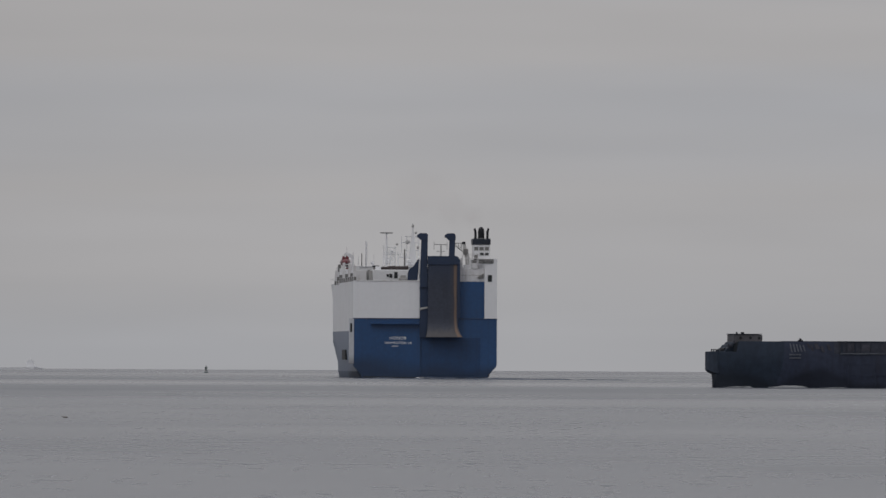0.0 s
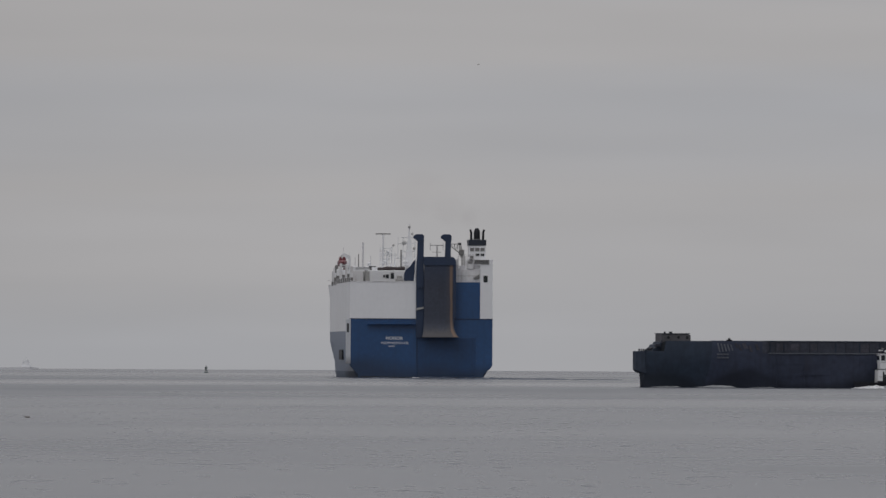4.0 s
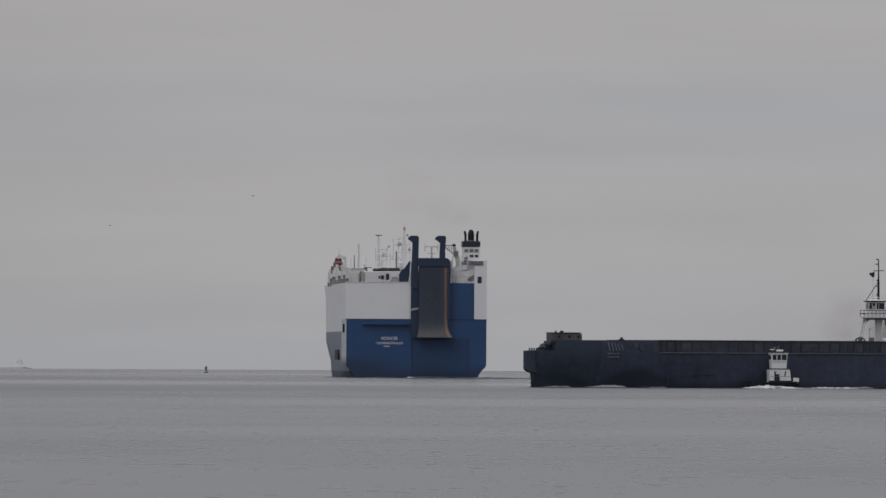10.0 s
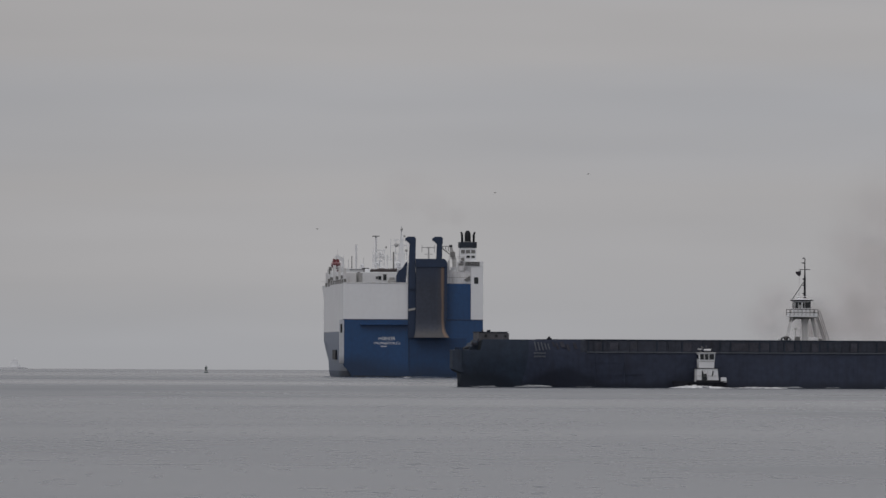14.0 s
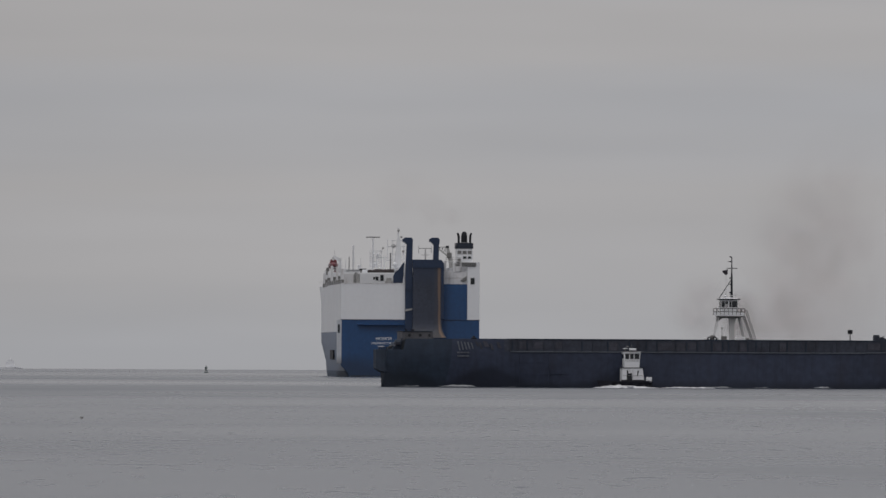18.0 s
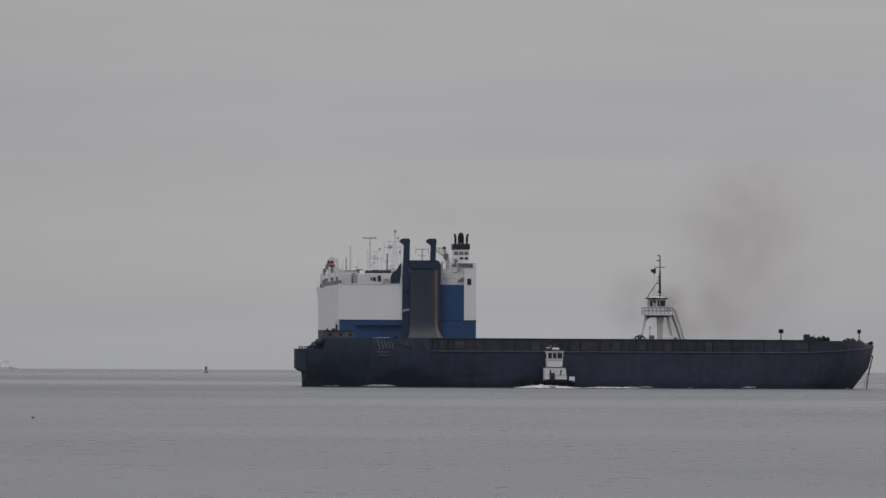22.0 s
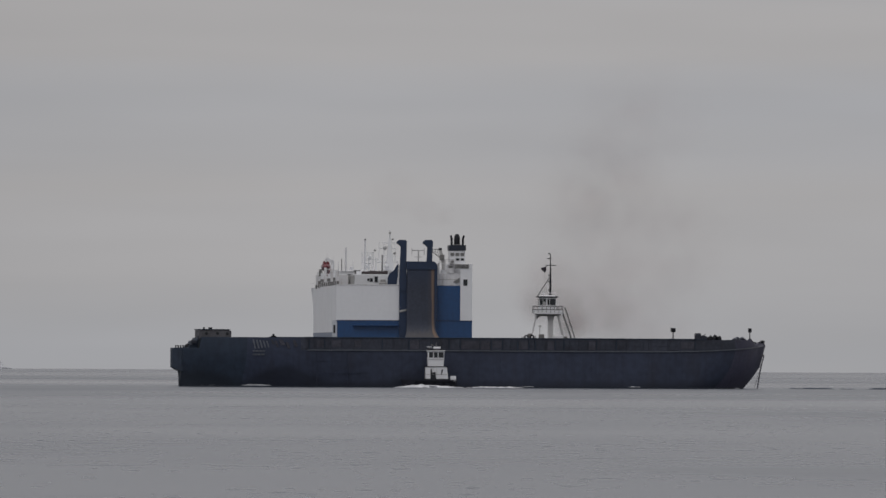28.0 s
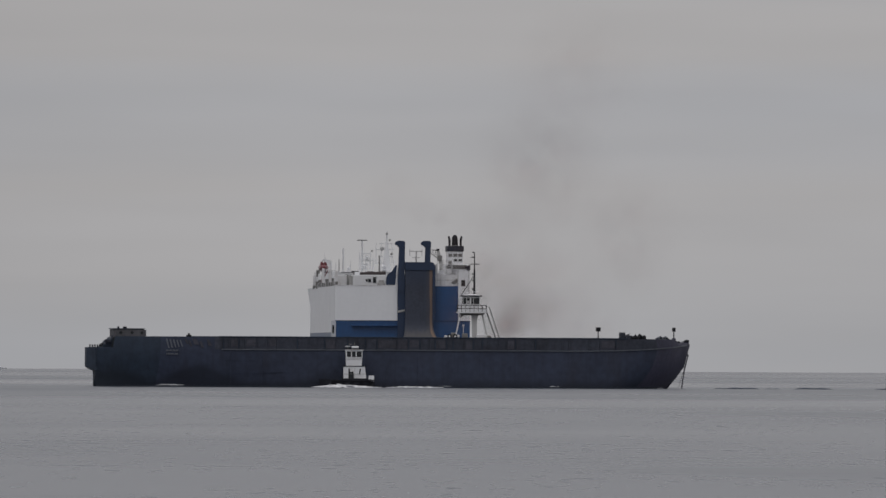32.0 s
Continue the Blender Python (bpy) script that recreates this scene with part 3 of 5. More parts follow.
    uptake = part("exhaust_pipe", loft([[(13.15 + r * math.cos(k * math.tau / 14), 6.5 + r * math.sin(k * math.tau / 14), z) for k in range(14)]
                                       for z, r in ((31.6, 0.72), (33.2, 0.72), (33.9, 0.6), (34.35, 0.3))]), BLACK, fn, "thick black domed exhaust pipe", smooth=True)
    part("pipe_collar", tube((13.15, 6.5, 31.7), (13.15, 6.5, 31.9), 0.85, seg=14), STEEL, uptake)
    for x, lean in ((11.85, -0.1), (14.5, 0.1)):
        bm = tube((x, 5.5, 31.6), (x + lean * 0.3, 5.5, 33.4), 0.27, seg=8)
        tube((x + lean * 0.3, 5.5, 33.3), (x + lean * 2.5, 5.4, 34.0), 0.27, 0.24, seg=8, bm=bm)
        part("exhaust_pipe", bm, BLACK, fn, "thin black exhaust pipe")
    # stores crane by the funnel
    cr = part("stores_crane", loft([[(x + sx * w, 22 + sy * w, z) for sx, sy in ((-1, -1), (1, -1), (1, 1), (-1, 1))] for x, z, w in ((10.55, 24.0, 0.62), (10.3, 27.2, 0.5), (9.75, 29.0, 0.42), (9.45, 30.6, 0.3))]), GREY, c, "pale stores crane with a trussed jib")
    part("crane_cab", box(9.3, 10.45, 21.2, 22.6, 28.0, 29.3, 0.1), STEEL, cr, "dull grey crane cab")
    part("crane_head", box(9.1, 9.8, 21.5, 22.4, 30.4, 30.9, 0.08), BLACK, cr)
    bm = tube((9.5, 22, 28.5), (6.95, 24, 30.5), 0.13, 0.09, 6)
    tube((9.4, 22, 30.6), (6.95, 24, 30.6), 0.09, 0.08, 6, bm)
    for k in range(4):
        x, z = 9.1 - k * 0.6, 28.8 + k * 0.47
        tube((x, 22.4 + k * 0.4, z), (x - 0.25, 22.5 + k * 0.4, 30.6), 0.06, seg=5, bm=bm)
        tube((x, 22.4 + k * 0.4, 30.6), (x - 0.55, 22.6 + k * 0.4, z + 0.43), 0.05, seg=5, bm=bm)
    part("jib", bm, STEEL, cr, "trussed jib")
    part("hook_fall", tube((7.0, 24, 30.5), (7.0, 24, 28.2), 0.05, seg=5), STEEL, cr)
    # radar frame by the right post
    rf = part("radar_frame", tube((4.6, 30, 27.0), (4.6, 30, 30.4), 0.2, 0.16, 6), HAZE_GREY, c, "pale antenna frame")
    part("yard", box(3.0, 6.1, 29.9, 30.1, 30.2, 30.42), HAZE_GREY, rf)
    part("yard", box(3.6, 5.5, 29.9, 30.1, 28.7, 28.85), HAZE_GREY, rf)
    for x in (3.05, 6.0):
        part("antenna", tube((x, 30, 29.2), (x, 30, 30.9), 0.09, 0.08, 5), HAZE_GREY, rf)
    # port side deck house and its gear
    dh = part("deck_house", box(-11.2, -2.9, 16, 44, DZ, 24.5, 0.12), WHITE, c, "low white deck house with dark windows")
    part("house_end", box(-12.1, -11.25, 16.3, 40, DZ, 24.3, 0.05), GREY, c)
    for x, w, z0, z1 in ((-8.1, 0.45, 22.9, 23.4), (-7.5, 0.65, 22.7, 23.5), (-6.4, 0.75, 22.6, 23.9)):
        pane = part("house_window", box(x, x + w, 15.9, 16.2, z0, z1), GLASS, dh)
        part("window_frame", box(x - 0.08, x + w + 0.08, 15.93, 16.0, z1, z1 + 0.09), STEEL, pane)
    part("deck_locker", box(-5.4, -3.6, 12.5, 14.5, DZ, 22.6, 0.2), GREY, c)
    part("white_locker", box(-15.6, -12.6, 18, 26, DZ, 24.4, 0.1), WHITE_WORN, c)
    part("house_vent", box(-10.6, -9.4, 30, 32, 24.5, 25.2, 0.1), STEEL, c)
    part("house_vent", box(-10.9, -9.2, 30, 31, 25.2, 25.5, 0.1), BLACK, c)
    random.seed(12)
    heap = []
    for k in range(23):
        u = k / 22
        x, h = -8.9 + 6.2 * u, 0.62 + 0.30 * math.sin(math.pi * u) ** 0.5 + 0.28 * max(0, u - 0.72) / 0.28 + random.uniform(-0.1, 0.1)
        heap.append([(x, 30.0, 24.45), (x, 29.95, 24.5 + h * 0.7), (x, 30.5, 24.5 + h), (x, 31.2, 24.5 + h * 0.8), (x, 31.6, 24.45)])
    part("covered_gear", loft(heap), TARP, c, "long heap of deck gear under a brown cover", smooth=True)
    part("roof_box", box(-10.2, -9.0, 29.6, 31, 24.5, 25.3, 0.08), WHITE, c, "white roof box")
    part("pale_cabinet", box(-5.0, -3.8, 15.2, 15.9, DZ, 23.3, 0.1), GREY, c)
    # bridge, far forward
    br = part("bridge", box(-13.5, 13.5, 150, 162, DZ, 26.0, 0.15), WHITE, c, "white bridge house far forward")
    part("bridge_windows", box(-9.0, 9.0, 149.9, 150.2, 24.6, 25.4), GLASS, br)
    part("bridge_roof", box(-13.6, 13.6, 149.8, 162.2, 26.0, 26.2, 0.05), WHITE, br)
    # masts on the bridge roof
    m1 = part("radar_mast", tube((-4.6, 153, 26.3), (-4.6, 153, 33.9), 0.26, 0.2, 6), WHITE, c, "white radar mast")
    part("radar_scanner", box(-1.75, 1.75, -0.18, 0.18, -0.12, 0.13, 0.05), STEEL, m1, "long grey radar scanner").location = (-5.0, 110, 33.52)
    for z, a, b in ((30.5, -4.9, -2.3), (28.9, -5.4, -2.0), (27.9, -5.2, -3.0)):
        part("yard", box(a, b, 152.9, 153.1, z, z + 0.2), WHITE, m1)
    for x in (-5.3, -2.6):
        part("mast_leg", tube((x, 153, 26.3), (x, 153, 31.0), 0.13, 0.1, 5), WHITE, m1)
    part("dome", ball((-2.2, 153, 31.3), 0.32, 1), GREY, m1)
    m2 = part("main_mast", loft([[(1.5 + sx * w, 154 + sy * w, z) for sx, sy in ((-1, -1), (1, -1), (1, 1), (-1, 1))] for z, w in ((26.3, 0.95), (29.5, 0.7), (31.5, 0.5), (34.5, 0.2), (36.3, 0.12))]), WHITE, c, "white main mast with domes")
    for z, a, b in ((33.0, -0.3, 2.9), (31.6, -1.2, 3.2), (29.8, -0.6, 3.0), (28.2, -1.6, 1.5)):
        part("yard", box(a, b, 153.9, 154.1, z, z + 0.2), WHITE, m2)
    for p, r in (((0.3, 153.6, 31.9), 0.55), ((2.2, 153.6, 34.0), 0.3), ((1.5, 153.6, 35.6), 0.32), ((2.7, 153.6, 30.6), 0.35)):
        part("dome", ball(p, r, 2), HAZE_GREY if r > 0.4 else GREY, m2, smooth=True)
    for x in (0.1, 2.8, -1.1):
        part("antenna", tube((x, 154, 28.3), (x, 154, 33.3), 0.1, 0.08, 5), WHITE, m2)
    for x, z, w, h in ((-4.2, 27.0, 1.6, 0.7), (-3.4, 29.3, 0.9, 0.6), (0.6, 26.6, 2.0, 1.1), (-7.9, 26.4, 1.2, 0.8)):
        part("mast_platform", box(x - w / 2, x + w / 2, 152.4, 153.6, z, z + h * 0.3, 0.05), WHITE, c, "white mast platform")
        part("dome", ball((x, 152.6, z + h * 0.75), h * 0.5, 2), WHITE, c, "white antenna dome", smooth=True)
    for x, h in ((-3.7, 30.0), (-1.9, 29.6), (-0.2, 29.2), (3.3, 29.0)):
        mast = part("antenna_mast", tube((x, 152.8, 26.2), (x, 152.8, h), 0.17, 0.11, 6), WHITE, c, "white antenna mast")
        part("cross_arm", box(x - 0.7, x + 0.7, 152.7, 152.9, h - 0.7, h - 0.52), WHITE, mast)
    lat = bmesh.new()
    for k in range(7):
        z = 26.5 + k * 0.8
        w = 1.1 - k * 0.1
        tube((1.5 - w, 153.6, z), (1.5 + w, 153.6, z + 0.8), 0.06, seg=4, bm=lat)
        tube((1.5 + w, 153.6, z), (1.5 - w, 153.6, z + 0.8), 0.06, seg=4, bm=lat)
    part("lattice", lat, WHITE, m2)
    lat2 = bmesh.new()
    for k in range(4):
        z = 26.5 + k * 1.0
        tube((-5.3, 152.8, z), (-2.6, 152.8, z + 1.0), 0.06, seg=4, bm=lat2)
        tube((-2.6, 152.8, z), (-5.3, 152.8, z + 1.0), 0.06, seg=4, bm=lat2)
    part("lattice", lat2, WHITE, m1)
    for x, y, z, r, mat in ((-9.4, 150, 31.9, 0.26, WHITE), (-10.4, 150, 29.2, 0.12, STEEL), (-0.5, 150, 30.2, 0.18, STEEL), (-7.6, 150, 28.8, 0.08, WHITE), (-12.4, 150, 29.4, 0.07, WHITE), (-11.2, 150, 28.4, 0.08, WHITE)):
        part("pole", tube((x, y, 26.0), (x, y, z), r, r * 0.8, 6), mat, c)
    # port deck edge: rail, fairlead posts and lifeboat
    rail = part("rail", box(-16.1, -15.98, 0.8, 172, DZ + 1.07, DZ + 1.13), WHITE_WORN, c, "thin white deck rail")
    for k in range(13):
        part("stanchion", box(-16.1, -16.0, 1 + k * 14, 1.09 + k * 14, DZ, DZ + 1.08), WHITE_WORN, rail)
    for k, y in enumerate((4, 20, 38, 58, 80, 102, 126, 148, 168)):
        h = (3.6, 2.6, 4.2, 3.0, 4.6, 3.4, 4.0, 3.0, 3.6)[k]
        p = part("deck_post", box(-16.05, -15.4, y, y + 0.8, DZ, DZ + h, 0.1), WHITE if k % 2 else WHITE_WORN, c, "white vent post on the deck edge")
        part("post_base", box(-16.12, -15.3, y - 0.1, y + 0.9, DZ + 0.1, DZ + (1.9 if k % 2 else 1.0), 0.05), STEEL, p)
        part("post_arm", box(-15.9, -14.6, y + 0.2, y + 0.5, DZ + h - 0.5, DZ + h - 0.3), WHITE_WORN, p)
    boat = part("lifeboat", loft([[(-14.5 + 1.15 * w * math.cos(k * math.tau / 10 + 0.3), y, 26.8 + w * (0.80 if math.sin(k * math.tau / 10 + 0.3) > 0 else 1.15) * math.sin(k * math.tau / 10 + 0.3)) for k in range(10)]
                                  for y, w in ((105, 0.25), (106.2, 0.72), (109.5, 1.0), (112.5, 1.0), (115, 0.75), (116.5, 0.3))]), ORANGE, c, "dull red lifeboat hung on davits")
    part("canopy", prism(((-15.3, 27.3), (-13.7, 27.3), (-13.8, 27.9), (-14.2, 28.15), (-14.6, 27.8), (-15.1, 28.2)), 1, 107.5, 113), ORANGE, boat)
    part("keel_band", box(-15.75, -13.3, 108, 113, 26.65, 26.85, 0.05), WHITE_WORN, boat)
    for y in (104.6, 115.5):
        part("davit", box(-13.1, -12.7, y, y + 0.5, DZ, 28.0, 0.06), WHITE, c)
        part("davit", box(-16.0, -15.6, y, y + 0.4, DZ, 26.2, 0.06), STEEL, c)
        part("davit_arm", prism(((-13.1, 27.6), (-12.7, 28.2), (-14.4, 29.0), (-14.6, 28.6)), 1, y, y + 0.4), WHITE, c)
        part("davit_fall", box(-14.6, -14.5, y + 0.1, y + 0.25, 27.6, 28.7), STEEL, c)
        part("davit_brace", tube((-15.8, y + 0.2, DZ), (-13.6, y + 0.2, 26.2), 0.16, 0.12, 6), ORANGE, c, "dull red davit brace")
    part("deck_cabinet", box(-14.2, -12.9, 60, 64, DZ, 25.6, 0.1), WHITE, c)
    part("antenna", tube((-14.2, 110, 27), (-14.2, 110, 30.4), 0.07, 0.05, 5), WHITE_WORN, c)
    # writing on the transom
    lettering("name_lettering", "HONOR", 1.1, (-6.05, -0.02, 8.78), c, LETTER, tall=0.9, wide=0.92)
    lettering("port_lettering", "WILMINGTON DE", 0.72, (-6.0, -0.02, 7.8), c, LETTER, wide=1.06)
    part("number_bar", box(-7.4, -6.0, -0.04, 0.1, 7.25, 7.38), LETTER, c)
    # the funnel stands a little inboard, the bridge with its masts closer to amidships
    for o in [fn] + fn.children_recursive:
        o.data.transform(Matrix.Translation((-0.42, 0, -0.25)))
    for o in c.children_recursive:
        if o.name.split(".")[0] != "hull" and min(v.co.y for v in o.data.vertices) > 140:
            o.data.transform(Matrix.Translation((-0.4, -43, -0.4)))
    return c


carrier = build_carrier()


# ---- the barge: origin amidships on the waterline, x towards its ship-shaped bow, y to the far side ----
BARGE_BEAM = 10.5


def barge_half(x, aft, stem, end, run=17.0):
    """Half width of the barge in plan between a stern end and a stem."""
    fore = 1 - (1 - min(1.0, max(0.0, stem - x) / 13.0)) ** 2.3
    back = end + (1 - end) * (1 - (1 - min(1.0, max(0.0, x - aft) / run)) ** 2)
    return BARGE_BEAM * fore * back


def waterline_half(x):
    return barge_half(x, -47.45, 45.0, 0.06, 25)


def build_barge():
    b = thing("barge", "long black cargo barge with worn dark steel sides", "barge")
    TOP, RAIL, BEAM = 7.69, 5.75, BARGE_BEAM
    # levels: height, stern end, stem, width at the stern end; full in plan with a rounded stern and a raked stem
    half = barge_half
    stations = [0, 0.01, 0.0215, 0.0245, 0.035, 0.055, 0.09, 0.13, 0.175, 0.3, 0.45, 0.6, 0.75, 0.86, 0.89, 0.92, 0.945, 0.961, 0.974, 0.982, 0.99, 0.996, 1.0]
    bm, rows = bmesh.new(), []
    for u in stations:
        side = []
        for z, aft, stem, end, run in ((-2.0, -46.2, 43.6, 0.12, 30), (0.0, -47.45, 45.0, 0.06, 25), (1.4, -47.45, 46.55, 0.07, 23), (3.4, -47.45, 48.05, 0.13, 18.5), (RAIL, -47.45, 48.95, 0.22, 17), (TOP, -47.45, 48.7, 0.22, 17)):
            x = aft + (stem - aft) * u
            if z == RAIL:
                z += (max(0, x - 28) / 20) ** 2 * 0.95
            if z == TOP:
                # the top steps down behind the stem and lifts again to its head
                z = TOP + 0.05 * min(1, max(0, -28 - x) / 8) if x > -45.15 else 6.0
                z -= 0.75 * min(1, max(0, x - 45.0)) - 0.32 * max(0, x - 46.3) / 2.4
            side.append((x, max(0.04, half(x, aft, stem, end, run)), z))
        # the far quarter slopes down to the stern platform
        slope = min(1.0, max(0.0, (x + 45.3) / 4.0))
        far = side[:-1] + [(side[-1][0], side[-1][1], min(side[-1][2], 6.0 + 1.74 * slope))]
        rows.append([bm.verts.new((x, -w, z)) for x, w, z in side] + [bm.verts.new((x, w, z)) for x, w, z in far[::-1]])
    for j, (p, q) in enumerate(zip(rows, rows[1:])):
        for k in range(12):
            f = bm.faces.new((p[k], q[k], q[(k + 1) % 12], p[(k + 1) % 12]))
            f.material_index = {5: 2}.get(k, 3 if j >= len(stations) - 8 else 1 if k in (4, 6) and j >= 8 else 4 if j >= 6 else 0)
    bm.faces.new(rows[0]), bm.faces.new(rows[-1][::-1])
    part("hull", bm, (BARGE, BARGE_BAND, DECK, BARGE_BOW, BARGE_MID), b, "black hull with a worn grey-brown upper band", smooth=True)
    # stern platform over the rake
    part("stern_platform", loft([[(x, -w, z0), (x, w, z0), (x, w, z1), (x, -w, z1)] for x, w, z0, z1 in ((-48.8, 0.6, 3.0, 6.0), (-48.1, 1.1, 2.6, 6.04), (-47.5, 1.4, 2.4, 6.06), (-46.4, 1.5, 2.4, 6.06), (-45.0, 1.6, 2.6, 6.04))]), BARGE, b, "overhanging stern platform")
    part("stern_steps", prism(((-46.8, 5.9), (-45.0, 5.9), (-45.0, 7.6), (-45.3, 7.55), (-45.4, 7.2), (-45.9, 7.1), (-46.1, 6.7), (-46.6, 6.4)), 1, -2.6, 0.3), BARGE, b, "stepped stern casing")
    part("bow_bulwark", loft([[(x, -w, 6.6), (x, w, 6.6), (x, w, z), (x, -w, z)] for x, w, z in ((46.6, 2.8, 6.98), (47.3, 1.9, 7.16), (47.9, 1.2, 7.34), (48.3, 0.8, 7.42), (48.6, 0.5, 7.3))]), BARGE_BOW, b, "raised bow bulwark")
    for x, y, r in ((47.9, -1.1, 0.2), (48.15, -0.8, 0.27), (48.4, -0.5, 0.26)):
        part("bow_roller", ball((x, y, 7.4), (r * 1.2, r, r), 2), BLACK, b, smooth=True)
    # rub rail, upper ledge and stiffeners along the near and far side
    for s in (-1, 1):
        pts = [(x, half(x, -47.45, 48.95, 0.22), RAIL + (max(0, x - 28) / 20) ** 2 * 0.95) for x in (-29.5, -10, 10, 28, 34, 37, 39, 41, 43, 44.5, 45.5, 46.4, 47.2, 48.0)]
        part("rub_rail", loft([[(x, s * (w - 0.05), z - 0.09), (x, s * (w + 0.16), z - 0.07), (x, s * (w + 0.16), z + 0.07), (x, s * (w - 0.05), z + 0.09)] for x, w, z in pts]), RUB, b, "pale worn rub rail")
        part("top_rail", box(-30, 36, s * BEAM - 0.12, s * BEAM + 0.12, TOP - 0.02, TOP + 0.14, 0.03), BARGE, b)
        part("ledge", box(-28, 33, s * BEAM - 0.05, s * BEAM + 0.05, 6.62, 6.7), BARGE_BAND, b)
    # strip just awash along both sides, added for the hull's dark reflection
    xs = [-47.2 + 1.6 * k for k in range(57)]
    for s in (-1, 1):
        part("bilge_strake", loft([[(x, s * (waterline_half(x) - 0.3), -0.4), (x, s * (waterline_half(x) + 0.55), -0.4), (x, s * (waterline_half(x) + 0.55), 0.13), (x, s * (waterline_half(x) - 0.3), 0.16)] for x in xs]), BARGE, b, "added black strip for the dark hull reflection at the waterline", smooth=True)
    random.seed(4)
    x = -30.5
    while x < 33:
        w = random.choice((0.7, 1.1, 1.5, 2.2, 2.9))
        if random.random() < 0.78:
            lo, hi = random.choice(((5.98, 7.3), (6.1, 7.25), (6.3, 7.3), (6.0, 6.9)))
            part("side_plate", box(x, x + w, -BEAM - 0.05, -BEAM + 0.1, lo, hi), BAND_PALE if random.random() < 0.4 else BARGE_BAND, b)
        part("stiffener", box(x + w + 0.08, x + w + 0.24, -BEAM - 0.12, -BEAM + 0.1, 5.85, 7.5), BARGE if random.random() < 0.4 else BARGE_BAND, b)
        x += w + 0.34
    for k in range(13):
        x = -28 + k * 5.0
        part("plate_seam", box(x, x + 0.05, -BEAM - 0.02, -BEAM + 0.1, 0.4, 5.5), BARGE_MID, b)
    for z in (2.2, 4.0):
        part("plate_seam", box(-29, 33, -BEAM - 0.02, -BEAM + 0.1, z, z + 0.04), BARGE_MID, b)
    # faded strokes and number bars on the side
    def side_y(x, z):
        upper, lower = half(x, -47.45, 48.95, 0.22), half(x, -47.45, 48.05, 0.13, 18.5)
        return -upper if z > RAIL else -(lower + (upper - lower) * (z - 3.4) / (RAIL - 3.4))

    def decal(name, points, mat):
        loop = [(x, side_y(x, z), z) for x, z in points]
        part(name, loft([[(x, y - 0.05, z) for x, y, z in loop], [(x, y + 0.15, z) for x, y, z in loop]]), mat, b)
    for k in range(5):
        x, top, foot = -38.0 + k * 0.5, 7.4 - 0.06 * k, 5.95 + 0.05 * k
        decal("faded_stroke", ((x, top), (x + 0.17, top), (x + 0.50, foot), (x + 0.33, foot)), MARK)
    for x0, x1, z0, z1 in ((-37.65, -37.25, 5.45, 5.7), (-37.15, -36.8, 5.45, 5.7), (-36.7, -36.3, 5.45, 5.7), (-36.2, -35.9, 5.45, 5.7),
                           (-37.6, -37.0, 4.9, 5.16), (-36.9, -36.5, 4.9, 5.16), (-36.4, -35.9, 4.9, 5.16)):
        decal("draught_bar", ((x0 - 0.3, z1), (x1 - 0.3, z1), (x1 - 0.3, z0), (x0 - 0.3, z0)), MARK)
    for x, w, z0, z1 in ((-35.3, 0.4, 6.6, 7.4), (-34.7, 0.35, 6.2, 7.2), (-34.1, 0.8, 6.5, 7.4), (-33.0, 0.5, 6.0, 7.0), (-31.9, 0.6, 6.3, 7.3)):
        decal("scraped_patch", ((x, z1), (x + w * 0.7, z1), (x + w + 0.25, z0), (x + 0.3, z0)), BAND_PALE)
    # stern house
    hs = part("stern_house", box(-44.9, -39.9, -2.2, 0.4, 7.2, 8.88, 0.12), HOUSE, b, "low weathered stern house")
    part("house_roof", box(-45.0, -39.8, -2.35, 0.5, 8.88, 8.98, 0.03), BARGE, hs)
    for x in (-43.7, -41.9, -40.3):
        part("porthole", tube((x, -2.26, 8.3), (x, -2.1, 8.3), 0.24, seg=12), GLASS, hs)
    part("house_end", tube((-39.85, -1.8, 7.2), (-39.85, -1.8, 8.75), 0.32, seg=10), HOUSE, hs)
    for x in (-43.8, -42.9, -42.6):
        part("roof_vent", tube((x, -1, 8.95), (x, -1, 9.25), 0.14, 0.18, 8), BLACK, hs)
    # bollards and stern gear
    for x, z in ((-48.3, 5.95), (-47.9, 5.95), (-47.5, 5.95), (-47.1, 5.95)):
        bl = part("bollard", tube((x, -0.8, z - 0.1), (x, -0.8, z + 0.42), 0.11, 0.11, 10), BLACK, b)
        part("bollard_cap", tube((x, -0.8, z + 0.38), (x, -0.8, z + 0.48), 0.15, 0.13, 10), BLACK, bl)
    for x, z0, h in ((-45.25, 7.3, 0.55), (-46.3, 6.5, 0.45)):
        part("deck_bitt", tube((x, -3.0, z0), (x, -3.0, z0 + h), 0.13, 0.16, 8), BARGE_BAND, b)
    part("stern_winch", tube((-46.5, -2.2, 6.35), (-46.5, -0.7, 6.35), 0.3, 0.3, 12), BLACK, b)
    for x in (-46.2, -45.75):
        part("fairlead", tube((x, -3.0, 7.0), (x, -2.6, 7.0), 0.26, 0.26, 10), BARGE_BAND, b)
    part("mooring_bitt", box(-33.25, -32.45, -2.8, -2.2, TOP, 8.0, 0.1), BLACK, b)
    part("mooring_bitt", box(-33.0, -32.7, -2.7, -2.3, 7.95, 8.25, 0.06), BLACK, b)
